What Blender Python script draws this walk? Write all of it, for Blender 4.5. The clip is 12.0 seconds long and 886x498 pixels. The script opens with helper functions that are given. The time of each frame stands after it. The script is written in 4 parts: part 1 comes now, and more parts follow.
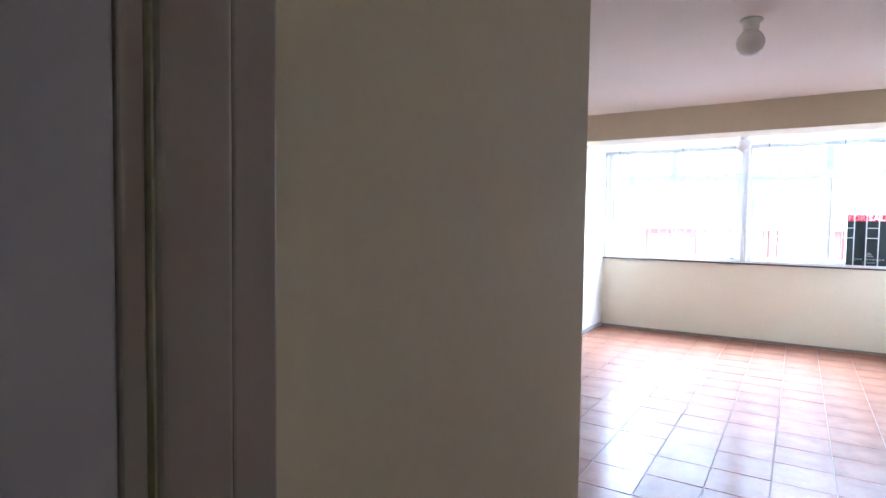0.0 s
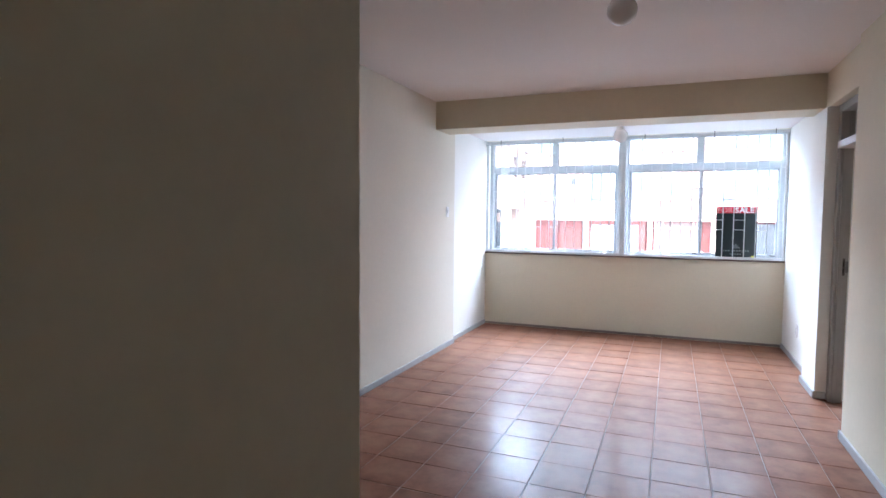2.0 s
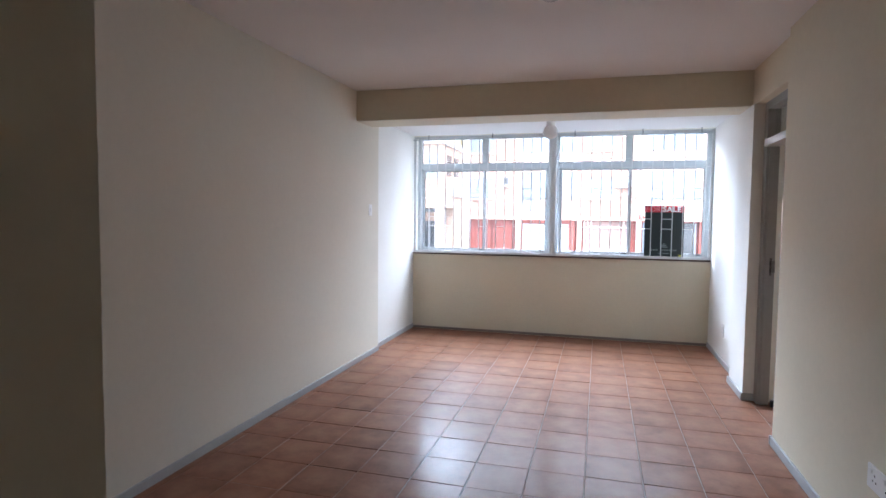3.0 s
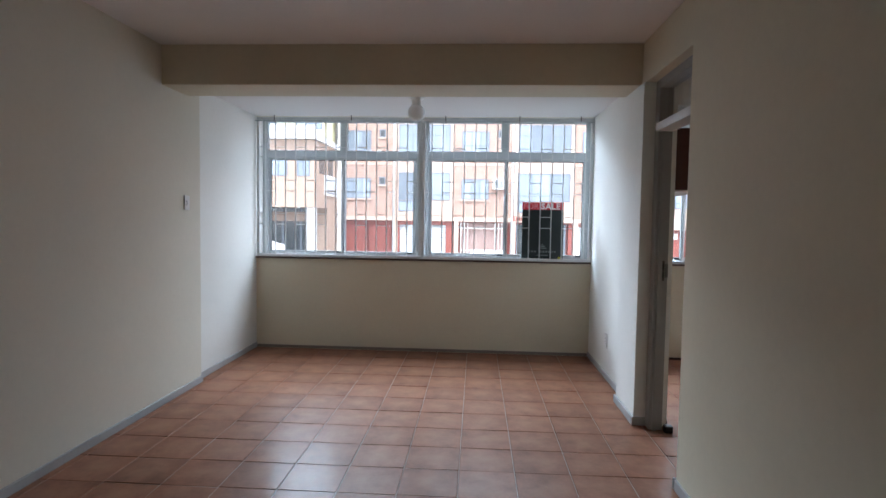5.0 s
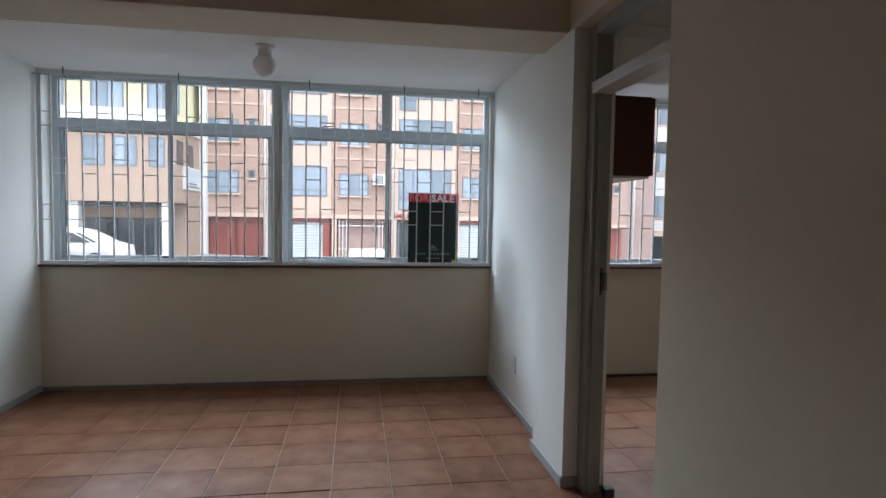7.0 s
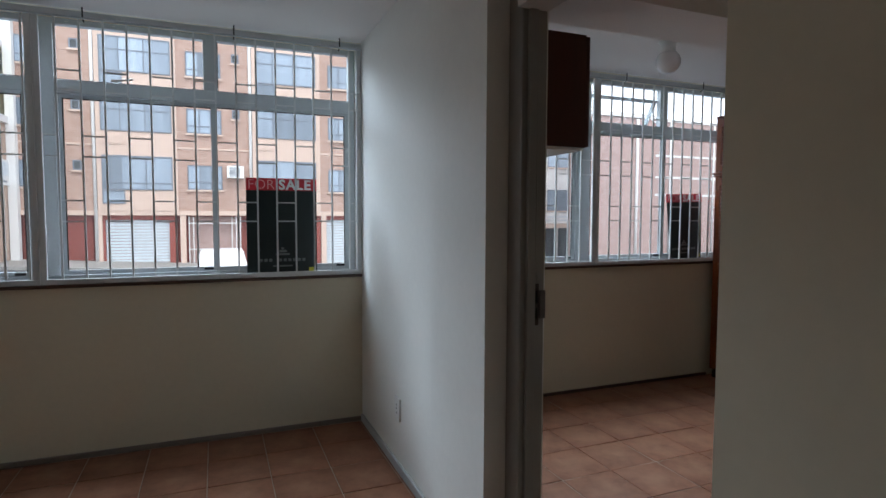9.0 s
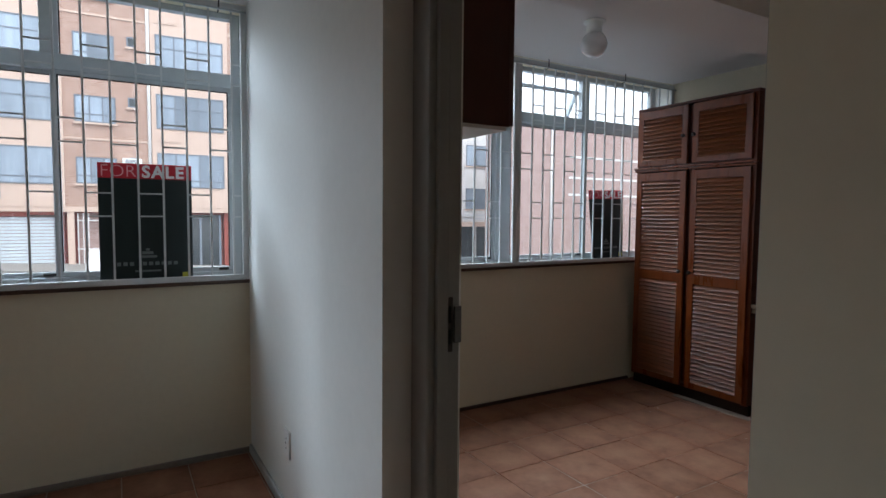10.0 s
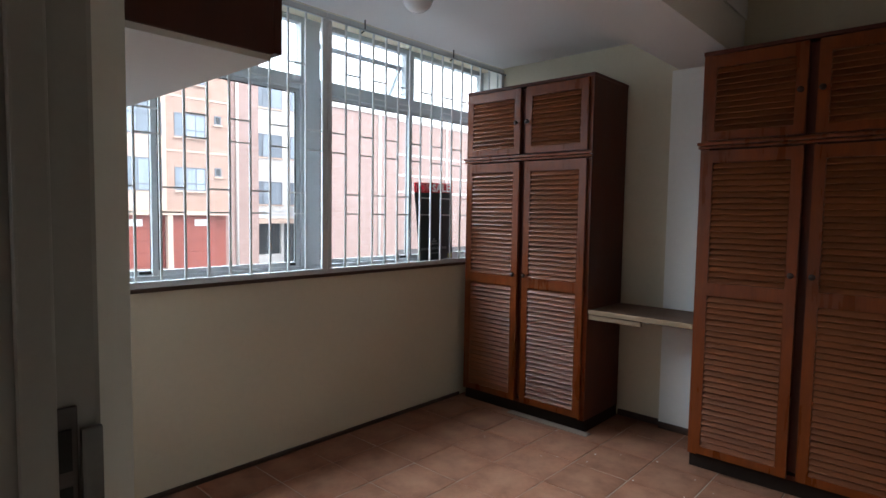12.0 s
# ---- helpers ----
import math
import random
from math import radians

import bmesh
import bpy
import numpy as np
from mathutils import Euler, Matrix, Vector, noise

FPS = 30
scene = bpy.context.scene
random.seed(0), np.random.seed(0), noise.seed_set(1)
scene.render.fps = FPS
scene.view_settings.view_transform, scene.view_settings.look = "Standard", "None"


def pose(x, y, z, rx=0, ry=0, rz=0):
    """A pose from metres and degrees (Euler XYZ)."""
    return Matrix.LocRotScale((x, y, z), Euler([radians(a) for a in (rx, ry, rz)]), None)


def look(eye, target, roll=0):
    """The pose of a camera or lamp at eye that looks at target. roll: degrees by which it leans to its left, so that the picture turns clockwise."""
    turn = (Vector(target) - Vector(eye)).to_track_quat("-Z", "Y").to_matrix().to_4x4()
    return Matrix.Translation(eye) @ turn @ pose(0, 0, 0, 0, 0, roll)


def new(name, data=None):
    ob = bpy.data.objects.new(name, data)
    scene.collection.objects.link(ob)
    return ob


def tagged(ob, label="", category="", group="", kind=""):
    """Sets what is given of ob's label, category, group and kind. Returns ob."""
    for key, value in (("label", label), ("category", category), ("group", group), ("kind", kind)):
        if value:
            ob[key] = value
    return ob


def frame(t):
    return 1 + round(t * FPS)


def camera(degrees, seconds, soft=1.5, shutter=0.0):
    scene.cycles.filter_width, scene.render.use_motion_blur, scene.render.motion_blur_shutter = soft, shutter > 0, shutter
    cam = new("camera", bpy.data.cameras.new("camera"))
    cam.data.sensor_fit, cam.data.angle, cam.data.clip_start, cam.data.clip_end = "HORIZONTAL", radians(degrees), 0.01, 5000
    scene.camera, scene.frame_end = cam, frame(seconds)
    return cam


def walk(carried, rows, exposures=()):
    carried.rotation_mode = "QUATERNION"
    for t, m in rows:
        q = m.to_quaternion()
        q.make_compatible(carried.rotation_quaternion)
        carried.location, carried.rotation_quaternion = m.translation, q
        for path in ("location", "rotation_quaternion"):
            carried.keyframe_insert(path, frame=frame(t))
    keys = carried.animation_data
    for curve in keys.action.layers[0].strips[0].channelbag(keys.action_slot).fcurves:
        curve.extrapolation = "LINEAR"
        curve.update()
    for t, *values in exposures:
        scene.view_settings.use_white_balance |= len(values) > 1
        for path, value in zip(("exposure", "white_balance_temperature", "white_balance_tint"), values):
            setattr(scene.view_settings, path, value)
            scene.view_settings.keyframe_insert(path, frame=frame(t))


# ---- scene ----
cam = camera(76.5, 12.0)
PATH = [
    (0, (-0.102, -0.045, 1.466), (-1.17, 1.643, 1.371), 0.8),
    (0.5, (-0.083, 0.093, 1.472), (-1.116, 1.803, 1.371), 0.5),
    (1, (-0.086, 0.271, 1.475), (-1.049, 2.021, 1.37), 0.4),
    (1.5, (-0.104, 0.455, 1.478), (-0.967, 2.256, 1.367), 0.5),
    (2, (-0.114, 0.664, 1.479), (-0.866, 2.514, 1.363), 0.5),
    (2.5, (-0.118, 0.861, 1.478), (-0.756, 2.753, 1.361), 0.6),
    (3, (-0.141, 1.066, 1.475), (-0.675, 2.99, 1.358), 0.6),
    (5, (-0.113, 2.105, 1.43), (-0.229, 4.099, 1.324), 0.9),
    (5.5, (-0.116, 2.374, 1.438), (-0.123, 4.371, 1.33), 0.9),
    (6, (-0.1, 2.687, 1.434), (0.013, 4.681, 1.324), 0.9),
    (6.5, (-0.075, 3.0, 1.402), (0.14, 4.986, 1.301), 1.1),
    (7, (-0.066, 3.311, 1.408), (0.24, 5.285, 1.3), 1.0),
    (7.2, (-0.068, 3.411, 1.406), (0.282, 5.378, 1.299), 1.2),
    (9, (0.195, 4.417, 1.395), (0.945, 6.267, 1.273), 0.2),
    (9.5, (0.302, 4.604, 1.381), (1.178, 6.398, 1.254), 0.3),
    (10, (0.451, 4.807, 1.378), (1.457, 6.532, 1.252), 0.5),
    (10.5, (0.595, 4.971, 1.37), (1.714, 6.624, 1.242), 0.7),
    (11, (0.751, 5.136, 1.392), (1.995, 6.697, 1.257), 0.7),
    (11.5, (0.879, 5.251, 1.366), (2.249, 6.702, 1.238), 0.8),
    (12, (1.01, 5.352, 1.369), (2.481, 6.701, 1.239), 0.9),
]
EXPOSURES = [(0.0, 3.3, 5450, 20), (1.0, 2.8, 5500, 21), (2.0, 2.33, 5680, 19), (3.0, 1.86, 5920, 19), (5.0, 1.0, 6050, 15), (5.5, 0.78, 6100, 15), (6.5, 0.46, 6150, 14),
             (7.2, 0.3, 6150, 13), (9.0, 0.05, 6150, 13), (9.5, 0.05, 6150, 13), (11.0, 0.38, 6200, 13), (12.0, 0.72, 6250, 13)]
walk(cam, [(t, look(eye, target, roll)) for t, eye, target, roll in PATH], EXPOSURES)

# ---- sky, sun and window light ----
world = bpy.data.worlds.new("overcast_sky")
scene.world = world
world.use_nodes = True
wn = world.node_tree
sky = wn.nodes.new("ShaderNodeTexSky")
sky.sky_type, sky.sun_disc = "NISHITA", False
sky.sun_elevation, sky.sun_rotation = radians(55), radians(200)
sky.air_density, sky.dust_density = 1.0, 4.0
soft = wn.nodes.new("ShaderNodeMixRGB")
soft.inputs[0].default_value = 0.75
soft.inputs[2].default_value = (16.0, 16.3, 16.8, 1)
wn.links.new(sky.outputs[0], soft.inputs[1])
wn.links.new(soft.outputs[0], wn.nodes["Background"].inputs[0])
wn.nodes["Background"].inputs[1].default_value = 0.15

sun = new("sun", bpy.data.lights.new("sun", "SUN"))
sun.data.energy, sun.data.angle, sun.data.color = 1.5, radians(25), (1.0, 0.97, 0.92)
sun.matrix_world = look((0, 0, 40), (-8, 28, 0))


def window_light(name, x, width, power, eye, target, spread, height):
    """Daylight at a window: a panel in or just outside the opening."""
    lamp = new(name, bpy.data.lights.new(name, "AREA"))
    lamp.data.shape, lamp.data.size, lamp.data.size_y = "RECTANGLE", width, height
    lamp.data.energy, lamp.data.color, lamp.data.spread = power, (0.72, 0.88, 1.0), radians(spread)
    lamp.matrix_world = look((x, *eye), (x, *target))


# the high sky over the roofs, and the paler light back from the street
window_light("sky_light_living", -0.7, 3.5, 57, (9.15, 2.75), (7.65, 0.8), 84, 1.7)
window_light("sky_light_bedroom", 2.97, 3.4, 82, (9.15, 2.75), (7.6, 0.75), 90, 1.7)
window_light("street_light_living", -0.7, 3.5, 7, (8.5, 1.75), (5.0, 1.75), 180, 1.45)
window_light("street_light_bedroom", 2.97, 3.4, 6, (8.5, 1.75), (5.0, 1.75), 180, 1.45)

# the open sky over the low corner building
gap = new("sky_gap_light", bpy.data.lights.new("sky_gap_light", "AREA"))
gap.data.shape, gap.data.size, gap.data.size_y = "RECTANGLE", 3.0, 2.4
gap.data.energy, gap.data.color, gap.data.spread = 64, (0.72, 0.88, 1.0), radians(60)
gap.matrix_world = look((-4.6, 14.0, 5.4), (-0.3, 6.0, 0.8))


# ---- materials ----
def material(name, colour, rough=0.6, metal=0.0, vary=0.12, scale=3.0, grain=60.0, bump=0.15, tint=None, stretch=(1, 1, 1), per_object=0.0, space="Object"):
    """A painted, stained or stony surface: two scales of colour noise, roughness variation and fine relief."""
    m = bpy.data.materials.new(name)
    m.use_nodes = True
    n, l = m.node_tree.nodes, m.node_tree.links
    b = n["Principled BSDF"]
    co = n.new("ShaderNodeTexCoord")
    mp = n.new("ShaderNodeMapping")
    mp.inputs["Scale"].default_value = stretch
    l.new(co.outputs[space], mp.inputs[0])
    spot = mp.outputs[0]
    if per_object:
        info = n.new("ShaderNodeObjectInfo")
        shift = n.new("ShaderNodeVectorMath")
        shift.operation = "MULTIPLY_ADD"
        shift.inputs[1].default_value = (37.0, 53.0, 71.0)
        l.new(info.outputs["Random"], shift.inputs[0])
        l.new(mp.outputs[0], shift.inputs[2])
        spot = shift.outputs[0]
    big, fine = n.new("ShaderNodeTexNoise"), n.new("ShaderNodeTexNoise")
    for t, s, d in ((big, scale, 5.0), (fine, grain, 3.0)):
        t.inputs["Scale"].default_value, t.inputs["Detail"].default_value = s, d
        l.new(spot, t.inputs["Vector"])
    mixed = n.new("ShaderNodeMixRGB")
    dark = tint or tuple(c * (1 - 2 * vary) for c in colour)
    light = tuple(min(1, c * (1 + vary)) for c in colour)
    mixed.inputs[1].default_value, mixed.inputs[2].default_value = (*dark, 1), (*light, 1)
    ramp = n.new("ShaderNodeMath")
    ramp.operation = "MULTIPLY_ADD"
    l.new(big.outputs[0], ramp.inputs[0])
    ramp.inputs[1].default_value = 0.75
    half = n.new("ShaderNodeMath")
    half.operation = "MULTIPLY"
    half.inputs[1].default_value = 0.35
    l.new(fine.outputs[0], half.inputs[0])
    l.new(half.outputs[0], ramp.inputs[2])
    l.new(ramp.outputs[0], mixed.inputs[0])
    out = mixed.outputs[0]
    if per_object:
        hsv = n.new("ShaderNodeHueSaturation")
        rng = n.new("ShaderNodeMapRange")
        rng.inputs["To Min"].default_value, rng.inputs["To Max"].default_value = 1 - per_object, 1 + per_object
        l.new(info.outputs["Random"], rng.inputs["Value"])
        l.new(rng.outputs[0], hsv.inputs["Value"])
        l.new(out, hsv.inputs["Color"])
        out = hsv.outputs[0]
    l.new(out, b.inputs["Base Color"])
    rr = n.new("ShaderNodeMapRange")
    rr.inputs["To Min"].default_value, rr.inputs["To Max"].default_value = max(0.03, rough - 0.12), min(1, rough + 0.12)
    l.new(big.outputs[0], rr.inputs["Value"])
    l.new(rr.outputs[0], b.inputs["Roughness"])
    b.inputs["Metallic"].default_value = metal
    bp = n.new("ShaderNodeBump")
    bp.inputs["Strength"].default_value, bp.inputs["Distance"].default_value = bump, 0.004
    l.new(fine.outputs[0], bp.inputs["Height"])
    l.new(bp.outputs[0], b.inputs["Normal"])
    return m


WALL = material("cream_wall_paint", (0.71, 0.652, 0.50), 0.75, vary=0.07, scale=1.3, grain=30, bump=0.2)
OFF_WHITE = material("off_white_wall_paint", (0.74, 0.705, 0.595), 0.75, vary=0.06, scale=1.3, grain=30, bump=0.2)
BAY_PAINT = material("white_bay_paint", (0.83, 0.83, 0.785), 0.7, vary=0.06, scale=1.5, grain=30, bump=0.2)
CEIL = material("white_ceiling_paint", (0.82, 0.80, 0.78), 0.85, vary=0.05, scale=1.0, grain=90, bump=0.08)
GREY_TRIM = material("grey_trim_paint", (0.42, 0.43, 0.43), 0.45, vary=0.1, scale=4, grain=50, bump=0.1)
TAUPE_TRIM = material("taupe_trim_paint", (0.24, 0.20, 0.17), 0.5, vary=0.15, scale=5, grain=50, bump=0.12)
FRAME_PAINT = material("taupe_door_frame_paint", (0.35, 0.305, 0.275), 0.4, vary=0.08, scale=3, grain=50, bump=0.12)
JAMB_PAINT = material("grey_door_jamb_paint", (0.29, 0.285, 0.265), 0.4, vary=0.1, scale=3, grain=50, bump=0.12)
TRANSOM_PAINT = material("pale_grey_gloss_paint", (0.58, 0.58, 0.57), 0.35, vary=0.06, scale=3, grain=50, bump=0.1)
DOOR_PAINT = material("blue_grey_door_paint", (0.42, 0.41, 0.46), 0.4, vary=0.06, scale=2, grain=40, bump=0.1)
STEEL_PAINT = material("grey_window_steel_paint", (0.50, 0.54, 0.56), 0.4, vary=0.1, scale=5, grain=60, bump=0.12)
BAR_PAINT = material("pale_grey_bar_paint", (0.66, 0.68, 0.68), 0.4, vary=0.1, scale=6, grain=80, bump=0.1)
SILL_WOOD = material("dark_brown_sill_varnish", (0.085, 0.045, 0.030), 0.4, vary=0.3, scale=3, grain=30, stretch=(1, 8, 8))
SKIRT_WOOD = material("dark_skirting_varnish", (0.06, 0.032, 0.022), 0.45, vary=0.3, scale=3, grain=30, stretch=(1, 8, 8))
PINE = material("orange_stained_pine", (0.185, 0.039, 0.006), 0.30, vary=0.38, scale=4, grain=26, bump=0.12, stretch=(6, 6, 0.7))
PINE_SLAT = material("orange_stained_slat", (0.212, 0.060, 0.016), 0.46, vary=0.35, scale=4, grain=26, bump=0.1, stretch=(6, 0.7, 6), per_object=0.12)
# darker red-brown than the doors; on the centre post it stands for shade
PINE_DARK = material("dark_red_brown_wood", (0.10, 0.020, 0.007), 0.52, vary=0.4, scale=3, grain=22, bump=0.1, stretch=(6, 6, 0.6))
HANG_WOOD = material("dark_mahogany_laminate", (0.075, 0.015, 0.008), 0.4, vary=0.25, scale=3, grain=22, bump=0.06, stretch=(6, 6, 0.6))
SHELF_WOOD = material("brown_shelf_timber", (0.11, 0.06, 0.034), 0.6, vary=0.25, scale=4, grain=26, stretch=(6, 0.7, 6))
EDGE_WOOD = material("raw_pale_timber_edge", (0.30, 0.20, 0.115), 0.65, vary=0.2, scale=6, grain=40, stretch=(6, 0.7, 6))
WHITE_BOARD = material("white_board", (0.76, 0.75, 0.72), 0.55, vary=0.05, scale=2, grain=60)
WHITE_PLASTIC = material("white_plastic", (0.80, 0.80, 0.78), 0.35, vary=0.03, scale=8, grain=90, bump=0.03)
OPAL = material("opal_glass_globe", (0.85, 0.84, 0.84), 0.18, vary=0.02, scale=6, grain=50, bump=0.02)
GROUT = material("pale_grout", (0.38, 0.29, 0.235), 0.85, vary=0.35, scale=4, grain=70, bump=0.3)
STEEL = material("worn_steel", (0.42, 0.40, 0.38), 0.35, 0.9, vary=0.2, scale=20, grain=120)
BLACK = material("black_rubber", (0.02, 0.018, 0.018), 0.6, vary=0.2, scale=20, grain=90)
DARK_HOLE = material("dark_cavity", (0.012, 0.011, 0.010), 0.9, vary=0.1)
BRASS_DARK = material("dark_bronze_knob", (0.035, 0.016, 0.011), 0.5, 0.0, vary=0.2, scale=20, grain=80)
SIGN_DARK = material("green_black_sign_face", (0.012, 0.022, 0.022), 0.35, vary=0.1, scale=3, grain=60, bump=0.03)
SIGN_RED = material("red_sign_band", (0.55, 0.015, 0.03), 0.4, vary=0.06, scale=4, grain=60, bump=0.03)
SIGN_WHITE = material("white_sign_print", (0.85, 0.83, 0.82), 0.4, vary=0.03)
SIGN_PINK = material("thin_pale_red_print", (0.80, 0.42, 0.42), 0.4, vary=0.03)
SIGN_GREY = material("grey_sign_print", (0.20, 0.225, 0.22), 0.45, vary=0.06)
YELLOW = material("yellow_sticker", (0.62, 0.60, 0.06), 0.5, vary=0.05)


def tile_material():
    """Glazed terracotta: paler cloudy middle, darker flashed edges, a shade of its own for each tile."""
    m = material("terracotta_floor_tile", (0.262, 0.114, 0.067), 0.24, vary=0.36, scale=9, grain=45, bump=0.05, per_object=0.13)
    n, l = m.node_tree.nodes, m.node_tree.links
    b = n["Principled BSDF"]
    src = b.inputs["Base Color"].links[0].from_socket
    co = n.new("ShaderNodeTexCoord")
    gr = n.new("ShaderNodeTexGradient")
    gr.gradient_type = "SPHERICAL"
    mp = n.new("ShaderNodeMapping")
    mp.inputs["Location"].default_value = (-0.72, -0.72, 0)
    mp.inputs["Scale"].default_value = (1.44, 1.44, 0)
    l.new(co.outputs["Generated"], mp.inputs[0])
    l.new(mp.outputs[0], gr.inputs[0])
    pale = n.new("ShaderNodeMixRGB")
    pale.inputs[2].default_value = (0.335, 0.178, 0.112, 1)
    k = n.new("ShaderNodeMath")
    k.operation = "MULTIPLY"
    k.inputs[1].default_value = 1.125
    cloud = n.new("ShaderNodeMath")
    cloud.operation = "MULTIPLY"
    big = [x for x in n if x.bl_idname == "ShaderNodeTexNoise"][0]
    l.new(gr.outputs["Fac"], cloud.inputs[0])
    l.new(big.outputs[0], cloud.inputs[1])
    l.new(cloud.outputs[0], k.inputs[0])
    k.use_clamp = True
    l.new(k.outputs[0], pale.inputs[0])
    l.new(src, pale.inputs[1])
    l.new(pale.outputs[0], b.inputs["Base Color"])
    b.inputs["IOR"].default_value = 1.12
    b.inputs["Coat Weight"].default_value, b.inputs["Coat Roughness"].default_value, b.inputs["Coat IOR"].default_value = 0.18, 0.17, 1.22
    b.inputs["Roughness"].links[0].from_node.inputs["To Min"].default_value = 0.36
    b.inputs["Roughness"].links[0].from_node.inputs["To Max"].default_value = 0.48
    return m


TILE = tile_material()
PINE_SLAT.node_tree.nodes["Principled BSDF"].inputs["Roughness"].links[0].from_node.inputs["To Min"].default_value = 0.42
for varnished, coat in ((PINE_SLAT, 0.05), (PINE, 0.0), (PINE_DARK, 0.0)):
    lacquer = varnished.node_tree.nodes["Principled BSDF"]
    lacquer.inputs["Coat Weight"].default_value, lacquer.inputs["Coat Roughness"].default_value, lacquer.inputs["Coat IOR"].default_value = coat, 0.42, 1.55
for stain in (PINE, PINE_SLAT, PINE_DARK):
    stain.node_tree.nodes["Principled BSDF"].inputs["Specular IOR Level"].default_value = 0.38 if stain is PINE_SLAT else 0.35


def glass_material():
    m = bpy.data.materials.new("clear_window_glass")
    m.use_nodes = True
    n, l = m.node_tree.nodes, m.node_tree.links
    clear, gloss, mixed, edge = n.new("ShaderNodeBsdfTransparent"), n.new("ShaderNodeBsdfGlossy"), n.new("ShaderNodeMixShader"), n.new("ShaderNodeLayerWeight")
    power, lift = n.new("ShaderNodeMath"), n.new("ShaderNodeMath")
    clear.inputs[0].default_value = (0.96, 0.98, 0.98, 1)
    gloss.inputs["Roughness"].default_value = 0.02
    power.operation, lift.operation = "POWER", "MULTIPLY_ADD"
    power.inputs[1].default_value, lift.inputs[1].default_value, lift.inputs[2].default_value = 5.0, 0.6, 0.025
    l.new(edge.outputs["Facing"], power.inputs[0])
    l.new(power.outputs[0], lift.inputs[0])
    l.new(lift.outputs[0], mixed.inputs[0])
    l.new(clear.outputs[0], mixed.inputs[1])
    l.new(gloss.outputs[0], mixed.inputs[2])
    dust, haze, film_noise, film_mix = n.new("ShaderNodeBsdfTranslucent"), n.new("ShaderNodeMixShader"), n.new("ShaderNodeTexNoise"), n.new("ShaderNodeMapRange")
    place = n.new("ShaderNodeTexCoord")
    l.new(place.outputs["Object"], film_noise.inputs["Vector"])
    film_noise.inputs["Scale"].default_value = 1.3
    film_mix.inputs["To Min"].default_value, film_mix.inputs["To Max"].default_value = 0.0, 0.012
    dust.inputs[0].default_value = (0.8, 0.8, 0.8, 1)
    l.new(film_noise.outputs[0], film_mix.inputs["Value"])
    l.new(film_mix.outputs[0], haze.inputs[0])
    l.new(mixed.outputs[0], haze.inputs[1])
    l.new(dust.outputs[0], haze.inputs[2])
    l.new(haze.outputs[0], n["Material Output"].inputs[0])
    return m


GLASS = glass_material()


# ---- building helpers ----
def add_box(bm, x0, x1, y0, y1, z0, z1):
    vs = [bm.verts.new((x, y, z)) for x in (x0, x1) for y in (y0, y1) for z in (z0, z1)]
    for q in ((0, 1, 3, 2), (4, 6, 7, 5), (0, 4, 5, 1), (2, 3, 7, 6), (0, 2, 6, 4), (1, 5, 7, 3)):
        bm.faces.new([vs[i] for i in q])
    return vs


def boxes(*rows, bevel=0.0):
    bm = bmesh.new()
    for r in rows:
        add_box(bm, *r)
    bmesh.ops.recalc_face_normals(bm, faces=bm.faces)
    if bevel:
        bmesh.ops.bevel(bm, geom=bm.edges[:], offset=bevel, segments=2, profile=0.6, affect="EDGES")
    return bm


def lathe(profile, steps=24):
    """A turned shape about z from (radius, height) pairs."""
    bm = bmesh.new()
    rings = [[bm.verts.new((r * math.cos(2 * math.pi * i / steps), r * math.sin(2 * math.pi * i / steps), z)) for i in range(steps)] for r, z in profile]
    for a, b in zip(rings, rings[1:]):
        for i in range(steps):
            bm.faces.new((a[i], a[(i + 1) % steps], b[(i + 1) % steps], b[i]))
    bm.faces.new(rings[0][::-1])
    bm.faces.new(rings[-1])
    bmesh.ops.recalc_face_normals(bm, faces=bm.faces)
    return bm


def rod(p, q, r, sides=8):
    p, q = Vector(p), Vector(q)
    bm = lathe([(r, 0), (r, (q - p).length)], sides)
    bmesh.ops.transform(bm, matrix=Matrix.Translation(p) @ (q - p).to_track_quat("Z", "Y").to_matrix().to_4x4(), verts=bm.verts)
    return bm


def join(*bms):
    out = bmesh.new()
    for bm in bms:
        me = bpy.data.meshes.new("join")
        bm.to_mesh(me)
        bm.free()
        out.from_mesh(me)
        bpy.data.meshes.remove(me)
    return out


def mesh_of(name, bm, mat, smooth=False):
    me = bpy.data.meshes.new(name)
    bm.to_mesh(me)
    bm.free()
    me.materials.append(mat)
    if smooth:
        for p in me.polygons:
            p.use_smooth = True
    return me


def part(name, bm, mat, parent=None, label="", smooth=False, at=None):
    me = bm if isinstance(bm, bpy.types.Mesh) else mesh_of(name, bm, mat, smooth)
    ob = new(name, me)
    ob.parent = parent
    if at is not None:
        ob.matrix_basis = at
    if label:
        ob["label"] = label
    return ob


def thing(name, x, y, z, label, category, group="", kind="", turn=0):
    e = new(name)
    e.empty_display_size = 0.1
    e.matrix_basis = pose(x, y, z, 0, 0, turn)
    return tagged(e, label, category, group, kind)


def setting(name, bm, mat, label, category):
    return tagged(part(name, bm, mat), label, category, kind="structure")


